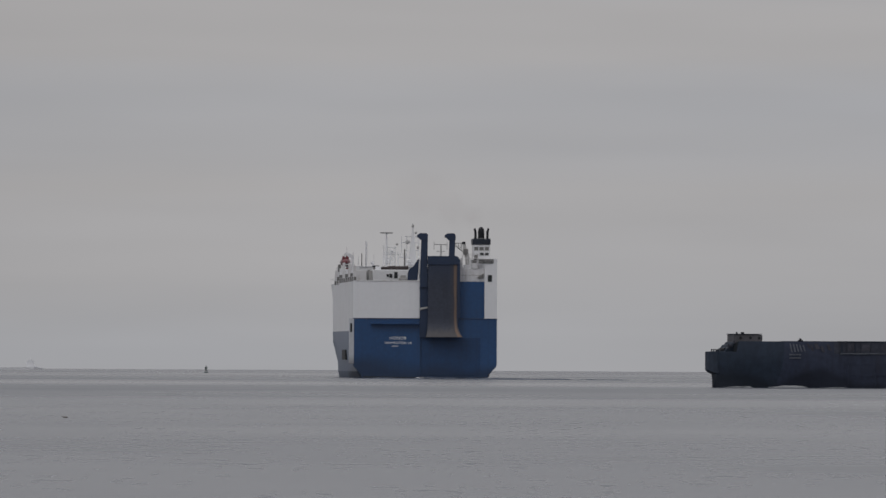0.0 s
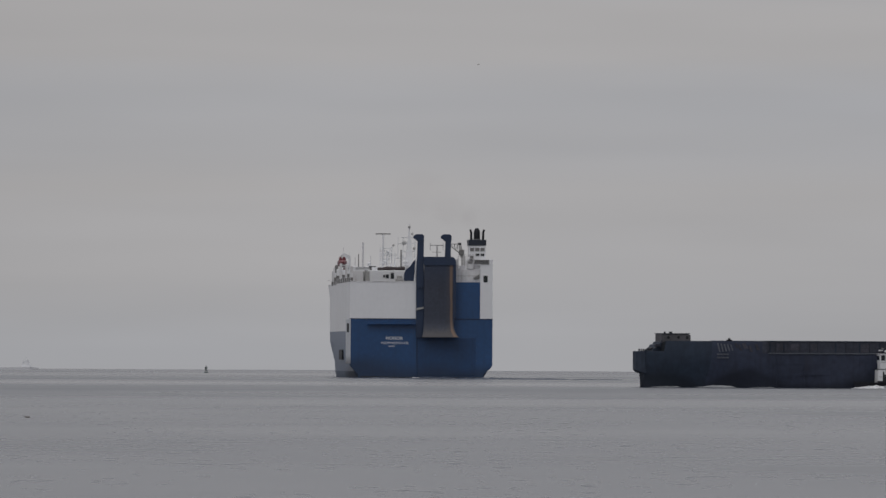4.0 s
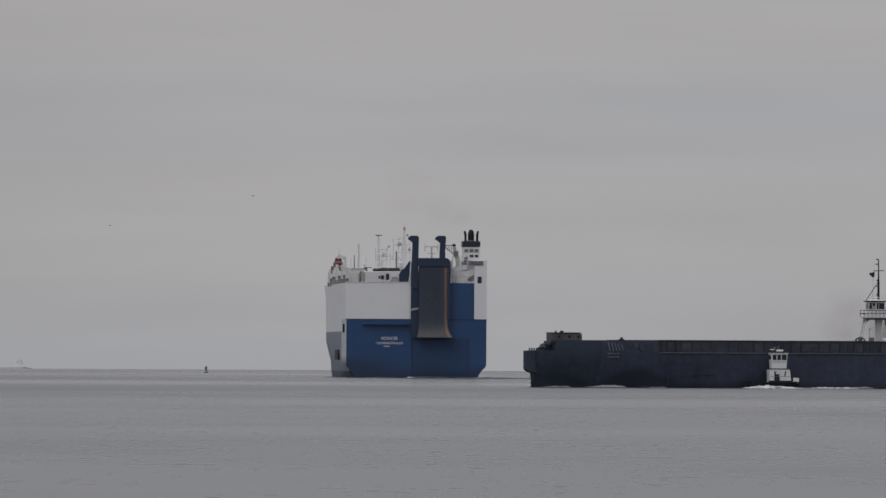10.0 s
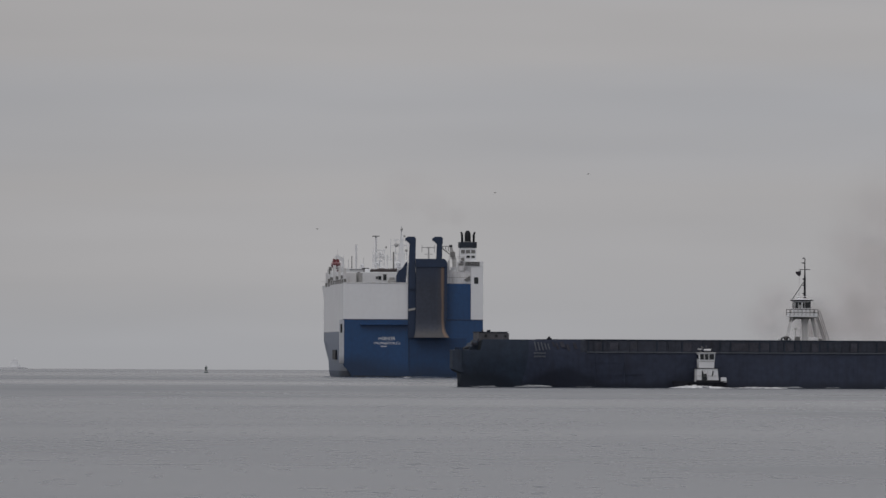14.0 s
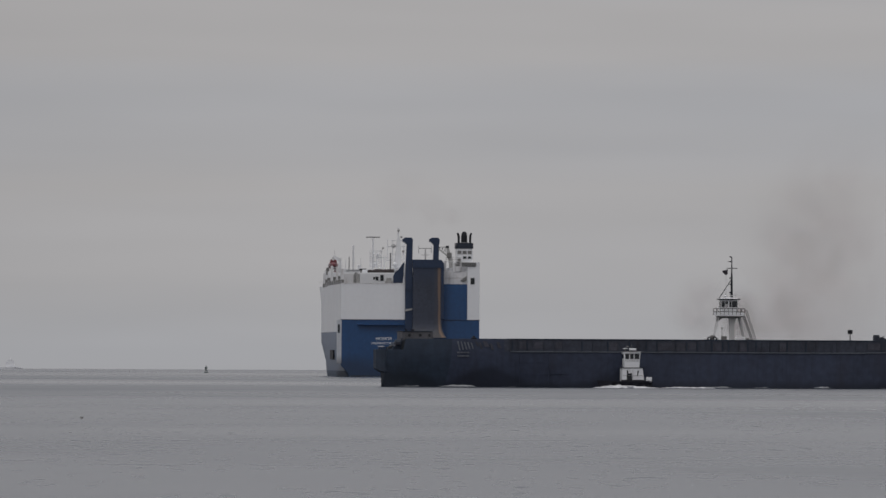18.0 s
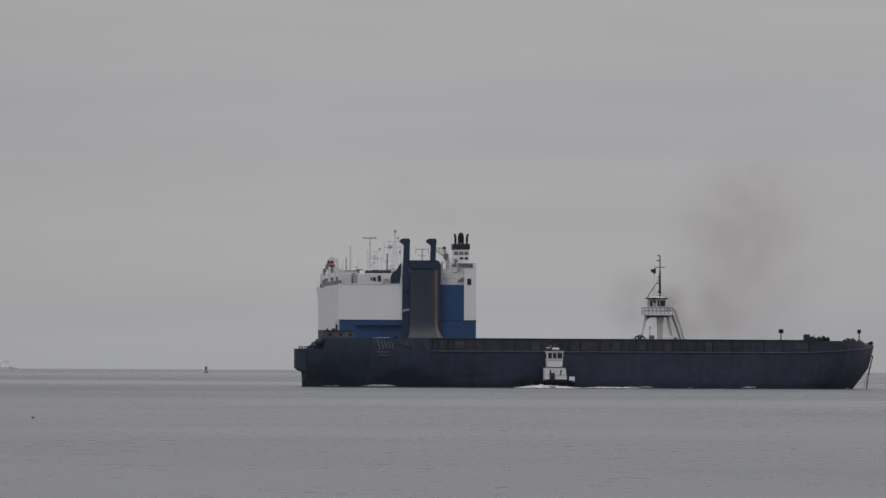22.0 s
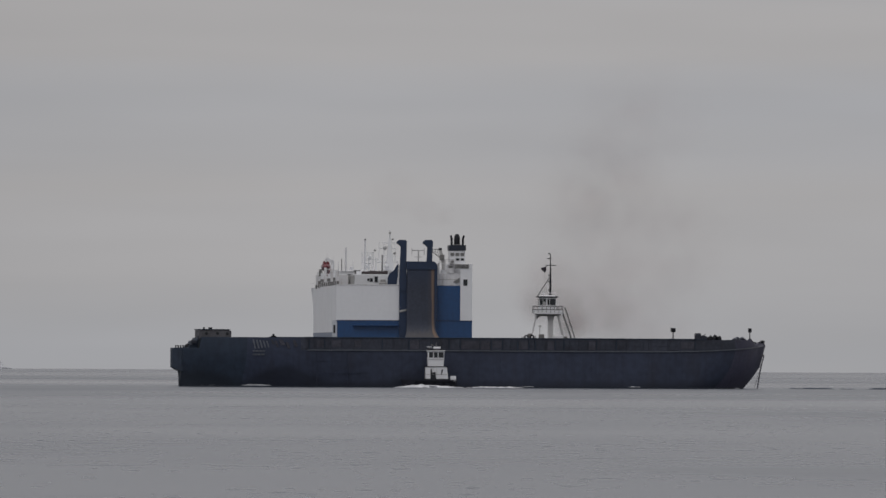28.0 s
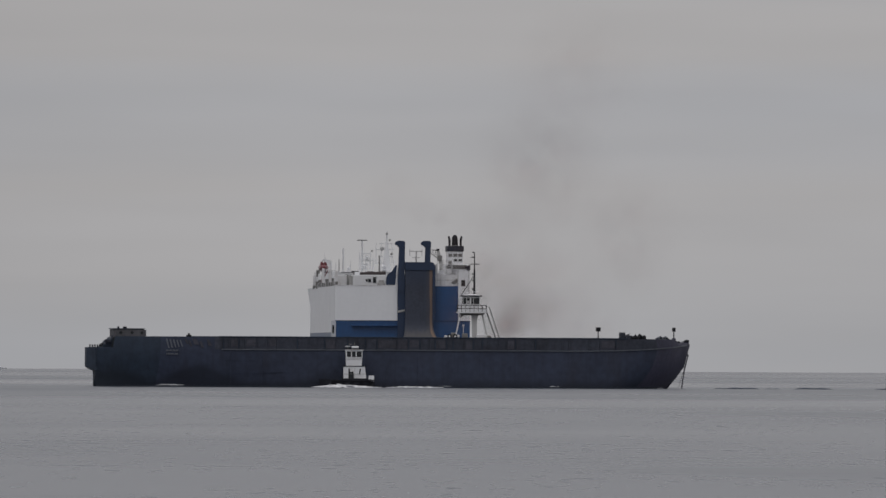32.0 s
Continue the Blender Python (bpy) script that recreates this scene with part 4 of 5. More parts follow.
    # forward deck: lamp posts, winch house, windlass, coils
    for x, y, w in ((36.55, 9.6, 0.34), (46.0, -1.2, 0.22)):
        lp = part("lamp_post", tube((x, y, TOP - 1.0), (x, y, 9.0), 0.11, 0.08, 8), BLACK, b, "short dark post with a lantern box")
        part("lantern_box", box(x - w, x + w, y - 0.3, y + 0.3, 8.9, 9.55, 0.06), BLACK, lp)
        part("post_foot", box(x - 0.25, x + 0.25, y - 0.25, y + 0.25, TOP - 0.9, TOP + 0.2, 0.05), BARGE_BOW, lp)
    wh = part("winch_house", box(38.65, 39.55, 4.1, 4.9, TOP - 0.1, 8.65, 0.08), BARGE_BAND, b, "dark upright winch housing")
    part("winch_lid", box(38.7, 39.5, 4.15, 4.85, 8.65, 8.75), BLACK, wh)
    part("winch_drum", tube((39.9, 3.6, 8.0), (39.9, 5.2, 8.0), 0.4, 0.4, 14), BARGE_BAND, wh)
    part("winch_lever", tube((39.5, 4.0, 8.3), (40.3, 4.0, 8.55), 0.05, seg=6), BLACK, wh)
    random.seed(9)
    for k in range(9):
        x = 40.1 + k * 0.32
        part("windlass", ball((x, 4.2 + random.random(), TOP + 0.12 + 0.3 * random.random()), (0.36, 0.5, 0.36 + 0.25 * random.random()), 1), BLACK, b)
    for k in range(7):
        part("rope_coil", ball((42.5 + k * 0.28, -4, TOP + 0.05 + 0.12 * (k % 3)), (0.3, 0.6, 0.24), 1), RUB if k % 2 else BARGE_BAND, b)
    for x in (46.9, 47.8):
        part("bow_fairlead", tube((x, -0.9, 7.15), (x, -0.4, 7.15), 0.26, 0.26, 10), BLACK, b)
    # anchor chain down from the bow
    ch = part("anchor_chain", tube((48.2, -0.35, 5.5), (48.42, -0.95, 5.2), 0.09, 0.09, 6), STEEL, b, "hanging anchor chain")
    for k in range(26):
        t = k / 25
        x, z = 48.42 - 1.05 * t - 0.12 * math.sin(t * 3.1), 5.25 - 5.35 * t
        wide = 0.095 if k % 2 else 0.05
        part("link", box(x - wide, x + wide, -1.1, -0.9, z - 0.15, z + 0.15, 0.03), BARGE_BOW if k % 5 else STEEL, ch)
    part("bridle_wire", tube((48.2, -1.0, 4.6), (46.75, -1.3, 0.1), 0.03, 0.035, 5), STEEL, b)
    return b


barge = build_barge()


# ---- small harbour tug alongside the barge: x towards its stern ----
def window_row(parent, name, spans, y, z0, z1, mat=None):
    for x0, x1 in spans:
        pane = part(name, box(x0, x1, y - 0.03, y + 0.05, z0, z1), mat or GLASS, parent)
        part("window_frame", box(x0 - 0.05, x1 + 0.05, y - 0.05, y + 0.02, z0 - 0.09, z0 - 0.02), WHITE_WORN, pane)


def hull_form(length, beam, sheer_bow, sheer_mid, depth):
    """Rounded tug hull, bow at -x."""
    rings = []
    for k in range(13):
        u = k / 12
        w = beam / 2 * min(1.0, (math.sin(min(1.0, u / 0.42) * math.pi / 2) ** 0.7 + 0.03)) * (1 if u < 0.8 else 1 - 0.35 * ((u - 0.8) / 0.2) ** 2)
        x = (u - 0.5) * length
        zt = sheer_mid + (sheer_bow - sheer_mid) * max(0, 1 - u / 0.55) ** 2 + 0.25 * max(0, (u - 0.7) / 0.3) ** 2
        lean = 0.6 * max(0, 1 - u / 0.3)
        rings.append([(x + lean, -w * 0.75, -depth), (x, -w * 0.96, 0.2), (x - lean * 0.4, -w, zt), (x - lean * 0.4, w, zt), (x, w * 0.96, 0.2), (x + lean, w * 0.75, -depth)])
    return loft(rings)


def build_small_tug():
    g = thing("harbour_tug", "small tug with white two-tier wheelhouse and black hull", "tugboat")
    part("hull", hull_form(8.5, 4.2, 1.15, 1.0, 1.0), TUG_HULL, g, "low black hull").data.transform(Matrix.Translation((-0.95, 0, 0)))
    part("rub_strake", box(-3.2, 3.1, -2.2, -2.0, 0.7, 0.88, 0.04), RUBBER, g)
    for k in range(5):
        part("tyre_fender", tube((-3.2 + k * 1.45, -2.3, 0.55), (-3.2 + k * 1.45, -2.08, 0.55), 0.3, 0.3, 12), RUBBER, g)
    # lower house, battered sides
    low = part("deck_house", loft([[(-1.6, -1.3, z), (1.95 - 0.12 * (z - 1.1), -1.3, z), (1.95 - 0.12 * (z - 1.1), 1.3, z), (-1.6, 1.3, z)] for z in (1.0, 3.05)]), WHITE, g, "white lower deckhouse")
    part("house_roof", box(-1.7, 1.95, -1.42, 1.42, 3.05, 3.16, 0.03), BLACK, low)
    part("doorway", prism(((-0.85, 1.1), (0.05, 1.1), (-0.05, 2.2), (-0.3, 2.75), (-0.85, 2.75)), 1, -1.36, -1.2), GLASS, low, "dark open doorway")
    part("open_door", prism(((-0.55, 2.2), (-0.1, 2.3), (-0.35, 2.85), (-0.7, 2.85)), 1, -1.5, -1.4), WHITE_WORN, low)
    part("door_jamb", box(0.07, 0.17, -1.38, -1.2, 1.1, 2.85), WHITE_WORN, low)
    part("lower_window", prism(((0.78, 1.85), (0.95, 1.85), (1.12, 2.7), (0.9, 2.7)), 1, -1.36, -1.2), GLASS, low)
    part("grab_rail", tube((-1.5, -1.42, 1.9), (1.7, -1.42, 1.9), 0.025, seg=5), STEEL, low)
    part("coaming", box(-1.8, 2.15, -1.68, -1.54, 0.85, 1.24, 0.04), TUG_HULL, low, "dark deck coaming")
    for k in range(4):
        part("coaming_stay", box(-1.5 + k * 1.0, -1.42 + k * 1.0, -1.54, -1.36, 0.95, 1.2), TUG_HULL, low)
    # wheelhouse
    wh = part("wheelhouse", loft([[(-1.2 - 0.05 * (z - 3.1), -1.05, z), (1.2 + 0.07 * (z - 3.1), -1.05, z), (1.2 + 0.07 * (z - 3.1), 1.05, z), (-1.2 - 0.05 * (z - 3.1), 1.05, z)] for z in (3.16, 5.5)]), WHITE, g, "white wheelhouse with dark windows")
    part("wheelhouse_roof", box(-1.42, 1.5, -1.2, 1.2, 5.5, 5.62, 0.04), WHITE_WORN, wh)
    window_row(wh, "wheelhouse_window", ((-1.08, -0.45), (-0.3, 0.28), (0.42, 1.2)), -1.06, 4.5, 5.35)
    part("window_pillar", box(-0.42, -0.3, -1.1, -1.0, 4.5, 5.4), WHITE_WORN, wh)
    part("front_window", box(-1.36, -1.24, -0.8, 0.8, 4.6, 5.25), GLASS, wh)
    part("hand_rail", tube((-1.2, -1.12, 4.2), (1.2, -1.12, 4.2), 0.025, seg=5), STEEL, wh)
    part("roof_raft", tube((-0.35, -0.4, 5.97), (0.75, -0.4, 5.97), 0.2, seg=10), WHITE, g, "white canister on the roof")
    part("raft_cradle", box(-1.25, 1.0, -0.8, -0.1, 5.6, 5.8), BLACK, g)
    part("radar_scanner", box(-1.35, -0.6, -0.3, -0.1, 6.08, 6.2, 0.03), WHITE, g, "white radar bar")
    part("radar_post", tube((-0.97, -0.2, 5.6), (-0.97, -0.2, 6.1), 0.08, seg=6), STEEL, g)
    part("roof_mast", tube((0.1, 0.3, 5.6), (0.1, 0.3, 6.75), 0.05, 0.04, 6), STEEL, g)
    part("horn", tube((-0.3, 0.3, 6.4), (-0.7, 0.3, 6.45), 0.05, 0.12, 8), STEEL, g)
    # after deck
    part("white_tank", box(2.3, 3.15, -1.75, -0.9, 0.72, 1.68, 0.08), WHITE, g, "white box on the after deck")
    part("tow_bitt", tube((2.6, 0.6, 0.9), (2.6, 0.6, 1.5), 0.14, seg=8), BLACK, g)
    part("bulwark", box(1.9, 3.1, -1.95, -1.85, 0.9, 1.05, 0.03), TUG_HULL, g)
    for o in g.children_recursive:
        if o.name.split(".")[0] not in ("hull", "tyre_fender", "rub_strake", "bow_fender"):
            o.data.transform(Matrix.Diagonal((1, 1, 1.02, 1)))
    return g


harbour_tug = build_small_tug()


# ---- larger tug with a raised pilothouse on the barge's far side: x towards its stern ----
def build_large_tug():
    g = thing("pushing_tug", "white tug with raised pilothouse and tall mast behind the barge", "tugboat")
    part("hull", hull_form(27, 8.5, 4.2, 2.2, 2.0), BLACK, g, "black tug hull")
    part("main_house", box(-6, 8, -3.2, 3.2, 2.2, 4.9, 0.12), WHITE_WORN, g, "white main deckhouse")
    part("upper_house", box(-3.6, 6.5, -2.6, 2.6, 4.9, 7.4, 0.12), WHITE_WORN, g)
    # pedestal with a trunk and slanted legs
    part("trunk", loft([[(a, -0.6, z), (b, -0.6, z), (b, 0.6, z), (a, 0.6, z)] for a, b, z in ((0.22, 0.98, 7.2), (0.18, 1.0, 10.2), (0.0, 1.3, 11.5))]), HAZE_GREY, g, "pale grey pedestal trunk")
    for s in (-0.9, 0.9):
        part("front_leg", loft([[(x - 0.09, s - 0.09, z), (x + 0.09, s - 0.09, z), (x + 0.09, s + 0.09, z), (x - 0.09, s + 0.09, z)] for x, z in ((-2.5, 7.2), (-1.6, 11.4))]), WHITE_WORN, g)
        leg = part("stack_leg", loft([[(x - 0.12, s - 0.12, z), (x + 0.12, s - 0.12, z), (x + 0.12, s + 0.12, z), (x - 0.12, s + 0.12, z)] for x, z in ((2.7, 7.2), (1.75, 11.4))]), HAZE_GREY, g, "slanted pale grey ladder leg")
        for k in range(10):
            t = k / 10
            part("rung", box(2.7 - 0.9 * t, 4.0 - 1.45 * t, s - 0.1, s + 0.1, 7.45 + 3.8 * t, 7.5 + 3.8 * t), HAZE_GREY, leg)
        part("outer_leg", loft([[(x - 0.08, s - 0.1, z), (x + 0.08, s - 0.1, z), (x + 0.08, s + 0.1, z), (x - 0.08, s + 0.1, z)] for x, z in ((4.05, 7.2), (2.55, 11.4))]), STEEL, g)
        part("stair_rail", loft([[(x - 0.05, s - 0.05, z), (x + 0.05, s - 0.05, z), (x + 0.05, s + 0.05, z), (x - 0.05, s + 0.05, z)] for x, z in ((4.5, 7.6), (2.9, 12.3))]), STEEL, g)
    part("gallery_bracket", prism(((-1.75, 11.3), (2.0, 11.3), (1.6, 11.0), (-1.1, 10.95), (-1.7, 10.5), (-1.9, 10.5)), 1, -0.9, 0.9), STEEL, g, "shaded bracket under the gallery")
    part("cross_beam", box(-1.8, 2.2, -1.2, 1.1, 11.12, 11.3, 0.04), STEEL, g)
    # gallery with rails
    gal = part("gallery", box(-2.2, 2.5, -1.7, 1.7, 11.3, 11.5, 0.03), WHITE, g, "railed gallery round the pilothouse")
    for y in (-1.68, 1.68):
        for z in (11.95, 12.45):
            part("rail", box(-2.2, 2.5, y - 0.04, y + 0.04, z, z + 0.08), BLACK, gal)
        part("kick_plate", box(-2.2, 2.5, y - 0.03, y + 0.03, 11.45, 11.9), WHITE, gal)
        for k in range(8):
            part("stanchion", box(-2.2 + k * 0.66, -2.12 + k * 0.66, y - 0.04, y + 0.04, 11.5, 12.5), BLACK if k in (0, 6, 7) else STEEL, gal)
    # pilothouse
    ph = part("pilothouse", box(-1.3, 1.4, -1.2, 1.2, 11.5, 13.9, 0.06), WHITE, g, "white pilothouse with dark windows")
    window_row(ph, "pilothouse_window", ((-1.22, -0.75), (-0.66, -0.2), (0.02, 0.34), (0.42, 1.32)), -1.21, 12.7, 13.65)
    part("front_window", box(-1.37, -1.25, -0.95, 0.95, 12.7, 13.6), GLASS, ph)
    part("pilothouse_roof", box(-1.65, 1.75, -1.45, 1.45, 13.85, 14.03, 0.04), BLACK, ph)
    part("roof_crown", loft([[(-1.3 + d, -1.2 + d, z), (1.4 - d, -1.2 + d, z), (1.4 - d, 1.2 - d, z), (-1.3 + d, 1.2 - d, z)] for z, d in ((14.03, 0.0), (14.14, 0.3), (14.24, 0.85))]), WHITE, ph, "white crowned roof")
    # pale plate over the pane, put in for a window reflection
    part("inner_blind", box(-0.7, -0.25, -1.26, -1.23, 12.75, 13.2), HAZE_GREY, ph, "pale plate on a window, standing in for a reflection")
    part("search_light", ball((-0.6, -1.0, 14.42), (0.24, 0.16, 0.15), 2), WHITE, g, smooth=True)
    part("radar_scanner", box(0.2, 1.3, -0.6, -0.4, 14.5, 14.6), WHITE_WORN, g)
    # mast with yard, lights, stay and flag
    ms = part("mast", loft([[(0.55 + sx * w, sy * w, z) for sx, sy in ((-1, -1), (1, -1), (1, 1), (-1, 1))] for z, w in ((14.0, 0.17), (17.2, 0.14), (18.8, 0.08), (20.6, 0.07))]), BLACK, g, "tall dark mast")
    part("yard", box(-0.25, 1.45, -0.06, 0.06, 18.75, 18.86), BLACK, ms)
    part("yard", box(-0.1, 0.6, -0.06, 0.06, 19.8, 19.9), STEEL, ms)
    for z in (20.5, 19.75, 17.2, 16.2, 14.9):
        part("mast_light", box(0.18, 0.45, -0.1, 0.1, z, z + 0.2, 0.04), BLACK, ms)
    part("stay", tube((0.4, 0, 16.9), (-1.5, 0, 14.1), 0.06, seg=5), BLACK, ms)
    part("stay", tube((-0.35, 0, 18.9), (-0.4, 0, 14.1), 0.02, seg=4), STEEL, ms)
    part("flag", loft([[(x, 0.12 * math.sin(x * 5), z0), (x, 0.12 * math.sin(x * 5) + 0.03, z0), (x, 0.12 * math.sin(x * 5) + 0.03, z1), (x, 0.12 * math.sin(x * 5), z1)] for x, z0, z1 in ((-0.12, 17.95, 18.7), (-0.35, 17.7, 18.55), (-0.6, 17.85, 18.5), (-0.95, 18.2, 18.45))]), FLAG, g, "dark flag on a halyard")
    # gear that shows above the barge
    random.seed(6)
    for k, (x, w, h) in enumerate(((-4.2, 0.5, 0.5), (-3.2, 0.8, 0.9), (-2.2, 0.4, 0.6), (-1.4, 0.9, 0.8), (0.9, 1.6, 0.65), (2.6, 0.6, 0.5))):
        part("deck_gear", box(x, x + w, -2.2, -1.6, 7.4, 7.4 + h, 0.12), STEEL if k % 2 else WHITE_WORN, g)
    for x in (-3.4, -2.5):
        tyre = part("hung_tyre", tube((x, -2.5, 7.75), (x, -2.25, 7.75), 0.34, seg=14), RUBBER, g)
        part("tyre_hub", tube((x, -2.53, 7.75), (x, -2.4, 7.75), 0.15, seg=10), WHITE, tyre)
    part("deck_pole", tube((-1.2, -1.5, 7.4), (-1.2, -1.5, 9.4), 0.07, seg=6), HAZE_GREY, g)
    part("pole_lamp", box(-1.4, -1.0, -1.6, -1.4, 9.3, 9.55, 0.04), HAZE_GREY, g)
    part("exhaust_stack", tube((4.6, 0, 4.9), (4.7, 0, 7.2), 0.5, 0.45, 14), BLACK, g, "black exhaust stack")
    for o in g.children_recursive:
        if o.name.split(".")[0] != "hull":
            o.data.transform(Matrix.Diagonal((1, 1, 1.035, 1)))
    return g


pushing_tug = build_large_tug()


# ---- marks on the water and far ship ----
def build_buoy():
    g = thing("channel_buoy", "small dark channel buoy on the open water", "buoy", pose(-65.5, 4090, 0))
    part("float", tube((0, 0, -0.4), (0, 0, 0.25), 0.70, 0.52, 16), BUOY, g, smooth=True)
    for k in range(4):
        a = k * math.tau / 4 + 0.4
        part("tower_leg", tube((0.5 * math.cos(a), 0.5 * math.sin(a), 0.25), (0.1 * math.cos(a), 0.1 * math.sin(a), 1.15), 0.05, seg=6), BUOY, g)
    part("cage", tube((0, 0, 0.55), (0, 0, 0.62), 0.24, 0.24, 12), STEEL, g)
    part("radar_reflector", box(-0.36, 0.36, -0.36, 0.36, 1.12, 1.62, 0.08), BUOY, g, "dark green top mark")
    part("lamp", tube((0, 0, 1.6), (0, 0, 1.95), 0.14, 0.1, 8), STEEL, g)
    return g


buoy = build_buoy()


def build_far_ship():
    g = thing("distant_ship", "freighter low on the horizon, its grey paled for haze", "ship")
    part("hull", loft([[(x, -w, 0), (x, w, 0), (x, w, z), (x, -w, z)] for x, w, z in ((-30, 4, 0.55), (-4.0, 4.5, 0.6), (-0.2, 4.2, 0.85), (1.2, 2.5, 0.6), (2.8, 0.4, 0.3))]), FAR_HAZED, g)
    part("superstructure", loft([[(a, -2, z), (b, -2, z), (b, 2, z), (a, 2, z)] for a, b, z in ((-2.9, 0.1, 0.5), (-2.6, -0.1, 1.4), (-2.3, -0.4, 2.0), (-2.1, -0.6, 2.9))]), FAR_HAZED, g)
    part("mast", tube((-1.4, 0, 2.8), (-1.4, 0, 3.7), 0.2, 0.1, 8), FAR_HAZED, g)
    part("funnel", box(-2.9, -2.4, -1, 1, 0.5, 2.6, 0.08), FAR_HAZED, g)
    return g


distant_ship = build_far_ship()


# ---- water marks: foam, wake ripples ----
def foam_bank(name, label, length, width, height, seed, group, start=None):
    """A low ragged bank of broken water, x along it."""
    random.seed(seed)
    bm = bmesh.new()
    n = int(length * 4)
    for k in range(n):
        u = random.random()
        taper = math.sin(math.pi * min(1, max(0.02, u))) ** 0.6 if start is None else math.sin(math.pi * max(0.01, u) ** 0.8)
        r = (0.12 + 0.3 * random.random()) * (0.4 + 0.6 * taper)
        at = ((u - 0.5) * length, (random.random() - 0.5) * width * taper, 0.02 + random.random() ** 2 * height * taper)
        ball(at, (r * (1.2 + 1.6 * random.random()), r, r * 0.45), 1, bm)
    # solid crest under the flecks
    rings = []
    for k in range(21):
        u = k / 20
        taper = math.sin(math.pi * u) ** 0.8 if start is None else math.sin(math.pi * u ** 0.75) ** 0.9
        h, w = max(0.015, height * taper * random.uniform(0.75, 1.0)), max(0.05, width * 0.5 * taper)
        x = (u - 0.5) * length
        rings.append([(x, -w, -0.05), (x, -w * 0.5, h * 0.8), (x, 0, h), (x, w, -0.05)])
    loft(rings, bm)
    for v in bm.verts:
        v.co += Vector((random.uniform(-1, 1), random.uniform(-1, 1), random.uniform(-0.5, 0.5))) * 0.05
    ob = new(name, mesh_of(name, bm, FOAM))
    return tagged(ob, label, "foam", group, "stuff")


def wash_bank(x0, x1, height, seed):
    """A smooth low lens of thin foam that clings to the barge's waterline, in the barge's space."""
    random.seed(seed)
    rings, ph = [], random.uniform(0, 6)
    for k in range(33):
        u = k / 32
        h = max(0.01, height * min(1, 1.8 * u + 0.1, 6 * (1 - u)) * (0.82 + 0.1 * math.sin(7 * u + ph) + 0.14 * math.sin(23 * u + 2 * ph) * random.random()))
        x = x0 + (x1 - x0) * u
        y = -waterline_half(x)
        rings.append([(x, y - 0.45, -0.05), (x, y - 0.40, h * 0.6), (x, y - 0.2, h), (x, y + 0.3, h * 0.9), (x, y + 0.35, -0.05)])
    ob = new("wash_foam", mesh_of("wash_foam", loft(rings), THIN_FOAM, smooth=True))
    return tagged(ob, "thin grey foam along the barge waterline", "foam", "foam along the barge", "stuff")


BARGE_FOAM = [wash_bank(*row) for row in ((-47.1, -42.2, 0.28, 1), (-40.7, -34.2, 0.52, 2), (-33.6, -27.6, 0.18, 8), (-1.6, 9.0, 0.32, 3), (10.0, 15.0, 0.22, 4), (21.5, 25.5, 0.36, 5), (33.0, 35.6, 0.2, 6), (42.2, 44.2, 0.25, 7))]
tug_foam = foam_bank("bow_wave", "white bow wave running along the small tug", 11.4, 1.4, 0.44, 21, "foam round the tug", start=0)
tug_wash = foam_bank("stern_wash", "thin white wash behind the small tug", 9.0, 0.5, 0.11, 22, "foam round the tug")
carrier_foam = foam_bank("stern_wash", "pale churned water under the ship stern", 8.0, 3.0, 0.09, 23, "foam under the ship")


def ripple(length, width, height):
    """A low smooth wave crest, x along it."""
    rings = []
    for k in range(15):
        u = k / 14
        h = height * math.sin(math.pi * u) ** 0.8 * (0.8 + 0.2 * math.sin(9 * u))
        w = width * (0.3 + 0.7 * math.sin(math.pi * u))
        rings.append([((u - 0.5) * length, -w, -0.05), ((u - 0.5) * length, -w * 0.8, h * 0.8), ((u - 0.5) * length, 0, h), ((u - 0.5) * length, w, -0.05)])
    ob = new("wake_ripple", mesh_of("wake_ripple", loft(rings), WATER, smooth=True))
    return tagged(ob, "dark glassy wake ripple trailing the vessel", "wave", "wake ripples")


BARGE_WAKE = [(ripple(ln, 0.42, h * 1.6), x, y) for ln, h, x, y in ((6.0, 0.22, 56.6, -3.0), (2.8, 0.12, 61.5, -3.5), (6.4, 0.24, 68.0, -4.0), (9.0, 0.2, 82.0, -6.0), (3.5, 0.14, 54.0, -1.5), (7.0, 0.2, 93.0, -7.0))]
CARRIER_WAKE = [(ripple(ln, 2.5, h), x, y) for ln, h, x, y in ((9.0, 0.45, 3.5, -14.0), (6.0, 0.3, 17.5, -8.0), (7.0, 0.3, 12.0, -22.0), (5.0, 0.25, -9.0, -20.0), (20.0, 0.5, 23.0, -150.0), (12.0, 0.35, 38.0, -160.0))]


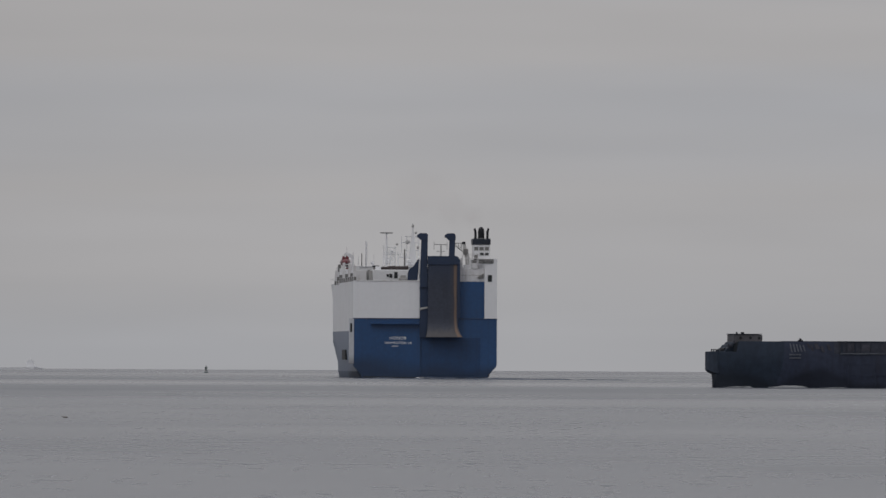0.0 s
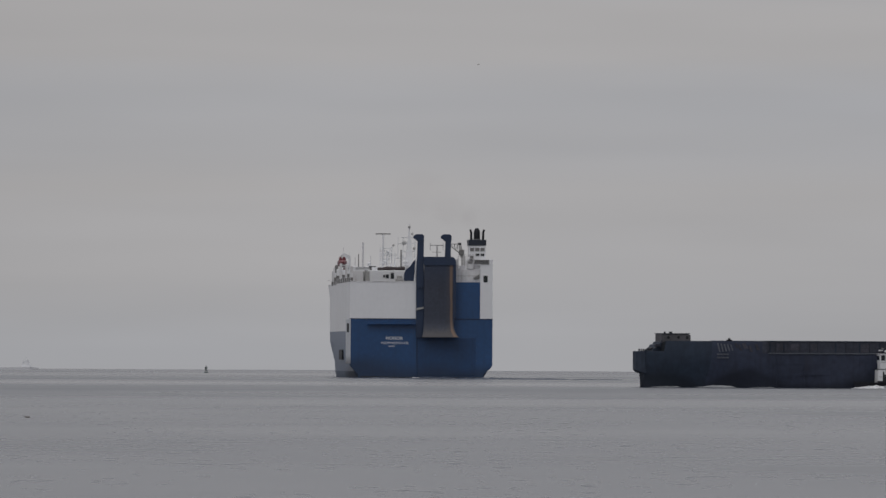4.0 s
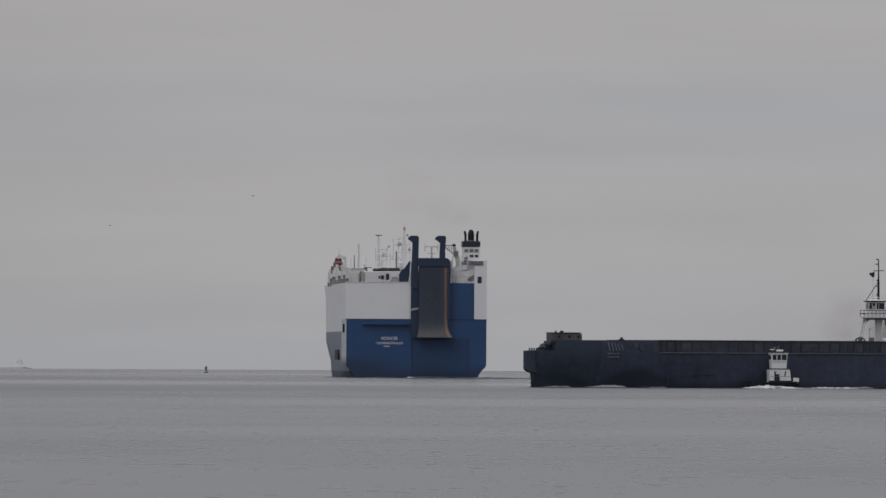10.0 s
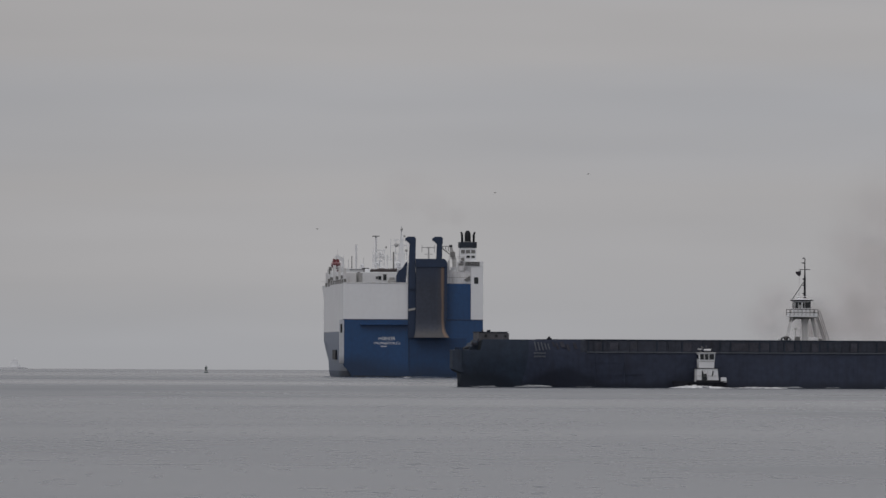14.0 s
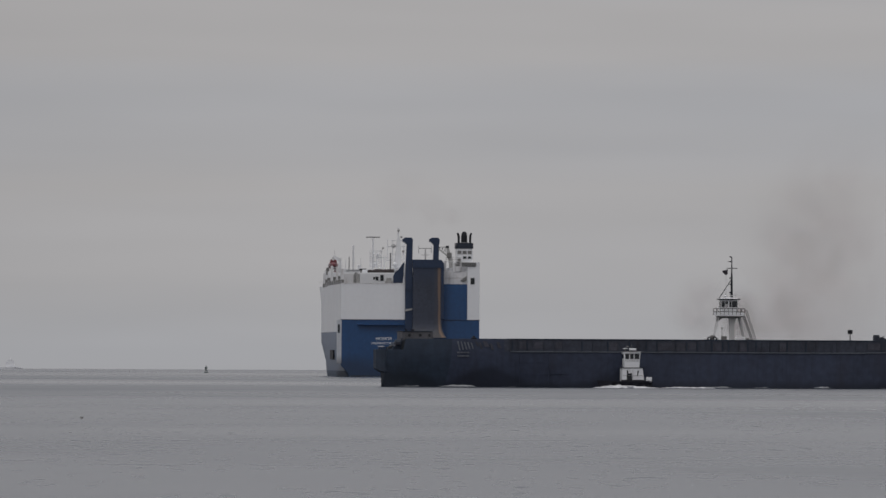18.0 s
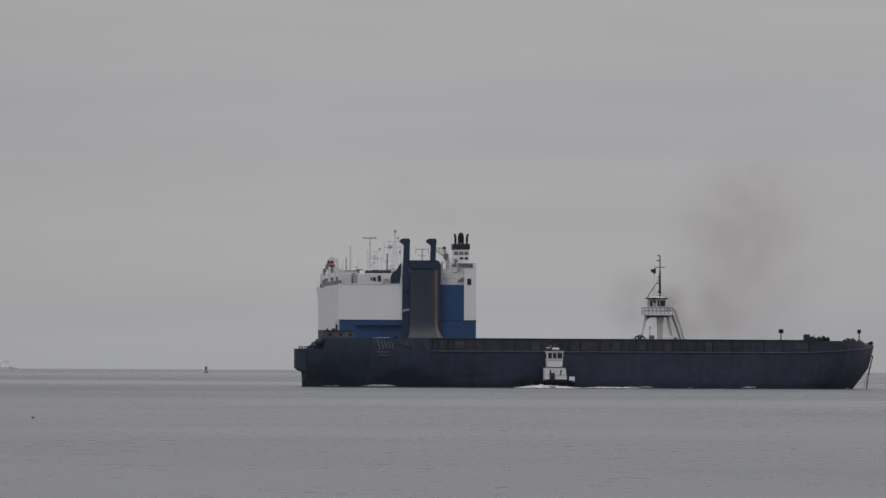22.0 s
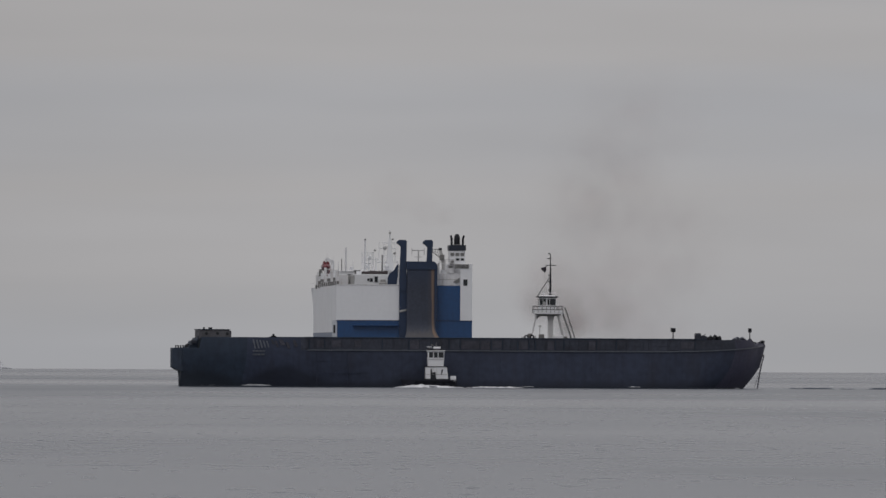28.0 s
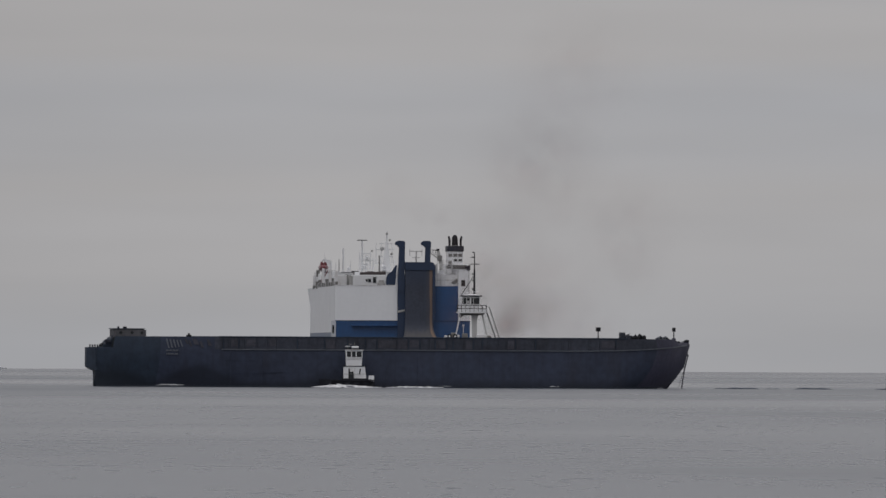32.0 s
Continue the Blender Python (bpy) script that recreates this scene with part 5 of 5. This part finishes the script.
# ---- smoke: rigid drifting puffs of soot flecks ----
def smoke_material():
    """Soot that thins out from the heart of a wisp to its rim."""
    m = bpy.data.materials.new("thin_smoke")
    m.use_nodes = True
    nt = m.node_tree
    N, K = nt.nodes.new, nt.links.new
    b = nt.nodes["Principled BSDF"]
    b.inputs["Base Color"].default_value, b.inputs["Roughness"].default_value = (0.29, 0.172, 0.148, 1), 1.0
    b.inputs["Specular IOR Level"].default_value = 0.0
    uv, sep, tc, n = N("ShaderNodeUVMap"), N("ShaderNodeSeparateXYZ"), N("ShaderNodeTexCoord"), N("ShaderNodeTexNoise")
    uv.uv_map = "spread"
    K(uv.outputs[0], sep.inputs[0])
    fall = N("ShaderNodeMapRange")
    fall.interpolation_type = "SMOOTHERSTEP"
    fall.inputs["From Min"].default_value, fall.inputs["From Max"].default_value = 1.0, 0.0
    K(sep.outputs["X"], fall.inputs["Value"])
    n.inputs["Scale"].default_value, n.inputs["Detail"].default_value = 0.16, 3
    K(tc.outputs["Object"], n.inputs["Vector"])
    nr, dens, amount = N("ShaderNodeMapRange"), N("ShaderNodeMath"), N("ShaderNodeMath")
    nr.inputs["From Min"].default_value, nr.inputs["From Max"].default_value = 0.05, 0.85
    K(n.outputs["Fac"], nr.inputs["Value"])
    dens.operation = amount.operation = "MULTIPLY"
    K(fall.outputs[0], dens.inputs[0]), K(nr.outputs[0], dens.inputs[1])
    K(dens.outputs[0], amount.inputs[0]), K(sep.outputs["Y"], amount.inputs[1])
    K(amount.outputs[0], b.inputs["Alpha"])
    return m


SMOKE = smoke_material()


def puff(name, parent, spread, strength, seed, wisps=1):
    """A rigid puff: curved, tilted wisps whose soot thins towards their rims."""
    random.seed(seed)
    bm = bmesh.new()
    layer = bm.loops.layers.uv.new("spread")
    for k in range(wisps):
        c = Vector((random.gauss(0, 0.2), random.gauss(0, 0.5), random.gauss(0, 0.2))) * spread
        q = Euler((random.uniform(1.25, 1.9), random.uniform(-0.3, 0.3), random.uniform(-0.4, 0.4))).to_matrix()
        rad, bend = spread * random.uniform(1.9, 2.2), random.uniform(-0.2, 0.2)
        stretch = random.uniform(0.8, 1.25)
        grid = []
        for i in range(9):
            r = i / 8
            grid.append([(bm.verts.new(c + q @ Vector((rad * r * stretch * math.cos(j * math.tau / 24), rad * r * math.sin(j * math.tau / 24), bend * rad * r * r + 0.05 * rad * math.sin(5 * r + j * math.tau / 8)))), r) for j in range(24)] if i else [])
        mid = bm.verts.new(c)
        for j in range(24):
            quads = [((mid, 0.0), grid[1][j], grid[1][(j + 1) % 24])]
            quads += [(grid[i][j], grid[i + 1][j], grid[i + 1][(j + 1) % 24], grid[i][(j + 1) % 24]) for i in range(1, 8)]
            for pts in quads:
                f = bm.faces.new([v for v, r in pts])
                f.smooth = True
                for loop, (v, r) in zip(f.loops, pts):
                    loop[layer].uv = (r, strength)
    me = bpy.data.meshes.new(name)
    bm.to_mesh(me)
    bm.free()
    me.materials.append(SMOKE)
    ob = new(name, me)
    ob.parent = parent
    return tagged(ob, kind="stuff")


tug_smoke = thing("exhaust_smoke", "thin brownish exhaust smoke drifting above the tug", "smoke")
# x, height and spread in metres, density; places at 17 s, beside the tug
PUFFS = [(puff("puff", tug_smoke, sp, dn, 40 + k), x, z, 1.0) for k, (x, z, sp, dn) in enumerate((
    (18.0, 23.5, 7.4, 0.22), (12.0, 17.5, 6.0, 0.14), (3.4, 10.8, 3.0, 0.54), (-3.4, 12.0, 3.8, 0.31), (15.0, 13.0, 6.4, 0.22),
    (19.0, 30.0, 7.4, 0.13), (18.0, 7.0, 5.8, 0.18), (23.0, 20.0, 7.4, 0.15), (3.6, 13.0, 2.6, 0.34)))]
PUFFS += [(puff("puff", tug_smoke, sp, dn, 70 + k), x, z, 0.0) for k, (x, z, sp, dn) in enumerate(((5.2, 9.2, 2.6, 0.34), (11.5, 8.6, 4.2, 0.28)))]
ship_smoke = thing("funnel_smoke", "faint brown haze drifting from the ship funnel", "smoke")
for x, z, sp, dn in ((10.8, 36.2, 1.8, 0.08), (6.6, 38.6, 3.0, 0.08), (0.4, 41.0, 4.2, 0.07)):
    puff("puff", ship_smoke, sp, dn, int(x * 10) + 7).location = (x, 6, z)


# ---- birds ----
def build_bird(flying):
    g = thing("seabird", "small dark seabird gliding over the water" if flying else "small dark seabird swimming low on the water", "bird", group="birds in flight" if flying else "birds on the water")
    part("body", loft([[(x, r * math.cos(k * math.tau / 8), 0.09 + r * 0.8 * math.sin(k * math.tau / 8)) for k in range(8)] for x, r in ((-0.24, 0.03), (-0.12, 0.1), (0.05, 0.11), (0.2, 0.07), (0.3, 0.02))]), FEATHER, g, smooth=True)
    part("head", ball((-0.27, 0, 0.2), (0.07, 0.055, 0.06), 2), FEATHER, g, smooth=True)
    part("beak", tube((-0.32, 0, 0.2), (-0.42, 0, 0.19), 0.02, 0.005, 6), BLACK, g)
    part("neck", tube((-0.18, 0, 0.12), (-0.26, 0, 0.2), 0.05, 0.045, 8), FEATHER, g)
    for s in (-1, 1):
        if flying:
            wing = [[(0.0 + dx, s * y, z), (0.16 + dx, s * y, z - 0.01), (0.16 + dx, s * y, z + 0.02), (0.0 + dx, s * y, z + 0.03)] for dx, y, z in ((-0.08, 0.05, 0.12), (-0.06, 0.25, 0.24), (0.0, 0.5, 0.2))]
            part("wing", loft(wing), FEATHER, g)
        else:
            part("wing", ball((0.06, s * 0.09, 0.13), (0.2, 0.03, 0.07), 2), FEATHER, g, smooth=True)
    for o in g.children:
        o.data.transform(Matrix.Scale(0.62 if flying else 0.75, 4))
    return g


FLYERS = [build_bird(True) for k in range(4)]
SWIMMERS = [build_bird(False) for k in range(2)]


# ---- motion ----
def lerp_rows(rows, make):
    return [(t, make(*v)) for t, *v in rows]


def motions():
    # carrier: time, x, y of its stern, heading; it swings slowly to port
    walk(carrier, lerp_rows(((0, -3.94, 3300, 2.15), (3.5, -4.72, 3324, 2.15), (8, -5.69, 3355, 2.15), (14, -6.80, 3396, 2.16), (19, -7.75, 3430.4, 2.21), (24, -8.59, 3464.7, 2.37), (28, -9.12, 3492.2, 2.57), (32, -9.59, 3519.6, 2.76)),
                            lambda x, y, turn: pose(x, y, -0.17, 0, 0, turn)))
    sail = ((0, -3.94, 3300), (8, -5.69, 3355), (16, -7.2, 3409.7), (24, -8.59, 3464.7), (32, -9.59, 3519.6))
    walk(carrier_foam, [(t, pose(x + 1.5, y - 3, 0)) for t, x, y in sail])
    walk(ship_smoke, [(t, pose(x - 0.05 * t, y, 0.06 * t, 0, 0, 2.15)) for t, x, y in sail])
    for ob, dx, dy in CARRIER_WAKE:
        walk(ob, [(t, pose(x + dx, y + dy, 0)) for t, x, y in sail])
    # the radar scanner turns once in 4.56 s
    scanner = next(o for o in carrier.children_recursive if o.name == "radar_scanner")
    at = scanner.location.copy()
    walk(scanner, [(t, pose(at.x, at.y, at.z, 0, 0, 78.95 * (t - 6.35))) for t in range(33)])
    # the ripples run slowly towards the shore
    walk(sea, [(0, pose(0, 0, 0)), (16, pose(-3, -7, 0)), (32, pose(-6, -14, 0))])
    # barge: time, x, y of its middle, heading; it swings slowly broadside on
    rows = ((0, 87.75, 2450.0, 24.98), (4, 75.97, 2433.1, 23.99), (8, 64.22, 2416.2, 22.93), (12, 52.70, 2399.4, 21.78), (16, 41.02, 2382.5, 20.53),
            (20, 29.02, 2365.6, 19.17), (24, 16.75, 2348.8, 17.69), (28, 4.28, 2331.9, 16.09), (32, -8.42, 2315.0, 14.34))
    way = [(t, pose(x, y, -0.08 + 0.007 * max(0, t - 8), 0, 0, turn)) for t, x, y, turn in rows]
    afloat = [(t, pose(x, y, 0, 0, 0, turn)) for t, x, y, turn in rows]
    walk(barge, way)
    for ob in BARGE_FOAM:
        walk(ob, afloat)
    for ob, x, y in BARGE_WAKE:
        walk(ob, [(t, m @ pose(x, y, 0, 0, 0, -12)) for t, m in afloat])
    ahead = along = (-9.4, -9.4, -9.6, -9.85, -9.9, -9.9, -9.65, -9.3, -8.85)
    walk(harbour_tug, [(t, m @ pose(a - 0.15, -13.4, 0.08, 0, 0, -13)) for (t, m), a in zip(way, along)])
    along = (25.0, 23.4, 21.9, 20.2, 18.8, 18.15, 18.03, 17.96, 17.85)
    walk(tug_foam, [(t, m @ pose(a - 1.7, -15.9, 0)) for (t, m), a in zip(afloat, ahead)])
    walk(tug_wash, [(t, m @ pose(a + 9.6, -13.0, 0)) for (t, m), a in zip(afloat, ahead)])
    walk(pushing_tug, [(t, m @ pose(a - 0.25, 16.9, 0, 0, 0, -13)) for (t, m), a in zip(way, along)])
    beside = [(t, (m @ pose(a - 0.5, 20.5, 0)).translation) for (t, m), a in zip(way, along)]
    walk(tug_smoke, [(t, pose(p.x, p.y, 0)) for t, p in beside])
    # smoke: it rises slowly, then its upper part drifts to port and thins as the puffs draw apart
    for ob, x, z, pace in PUFFS:
        rows = []
        lofty = pace * min(1.0, max(0.1, (z - 10) / 12)) if x > 1 else 0.0
        for t, back, apart in ((0, 0.0, 0.0), (8, 0.0, 0.0), (16, 0.0, 0.0), (20, 0.0, 0.02), (24, -3.0, 0.12), (28, -10.0, 0.7), (32, -13.0, 1.3)):
            aft = 0.6 * max(0, t - 22) if x < 1 else (0.7 if z < 12 else 0.25) * max(0, t - 23) if x < 6 and pace else 0.0
            sink = 0.3 * max(0, t - 23) if 1 < x < 6 and pace else 0.0
            rows.append((t, pose(x + aft + lofty * (back + apart * (x - 10.0)), 0, z - sink + pace * 0.25 * (t - 17) + lofty * apart * (z - 18.0))))
        walk(ob, rows)
    # birds: time, x, y, height
    for ob, path in zip(FLYERS, (((0, -210, 2500, 38), (7.2, -77, 2500, 34), (8.4, -41.7, 2500, 33.2), (9.0, -38.1, 2500, 33.0), (10.5, -27.3, 2500, 31.6), (13.5, 7.2, 2500, 32.6), (14.5, 9.6, 2500, 32.8), (18, 30, 2500, 70), (32, 120, 2500, 140)),
                                 ((0, -50, 2500, 120), (10.4, 4, 2500, 68), (12.0, 14.0, 2500, 30.4), (12.5, 17.0, 2500, 33.6), (13.5, 21.9, 2500, 33.6), (16.2, 38, 2500, 70), (32, 120, 2500, 140)),
                                 ((0, -160, 2500, 32), (8.2, -77, 2500, 27.4), (9.5, -61.8, 2500, 26.8), (10.5, -51.5, 2500, 26.7), (12.5, -33.6, 2500, 26.2), (13.8, -23.0, 2500, 26.0), (17.0, 4, 2500, 70), (32, 90, 2500, 140)),
                                 ((0, 2, 2700, 90), (3.6, 6, 2700, 70), (5.3, 9.3, 2700, 13.6), (6.4, 16.5, 2700, 13.2), (9.4, 40, 2700, 72), (32, 150, 2700, 160)))):
        walk(ob, [(t, pose(x, y, z, 0, 0, 180)) for t, x, y, z in path])
    for ob, turn, path in zip(SWIMMERS, (0, 70), (((0, -29.5, 1154), (3, -31.7, 1154), (32, -53, 1150)), ((0, -68, 1160), (14.2, -38.0, 1147), (16.2, -27.0, 1145), (17, -27.3, 1145), (23, -32.8, 1145), (32, -41.4, 1143)))):
        walk(ob, [(t, pose(x, y, -0.02, 0, 0, turn)) for t, x, y in path])
    walk(distant_ship, [(0, pose(-132.5, 4800, 0)), (16, pose(-138.4, 4800, 0)), (32, pose(-144.5, 4800, 0))])


motions()
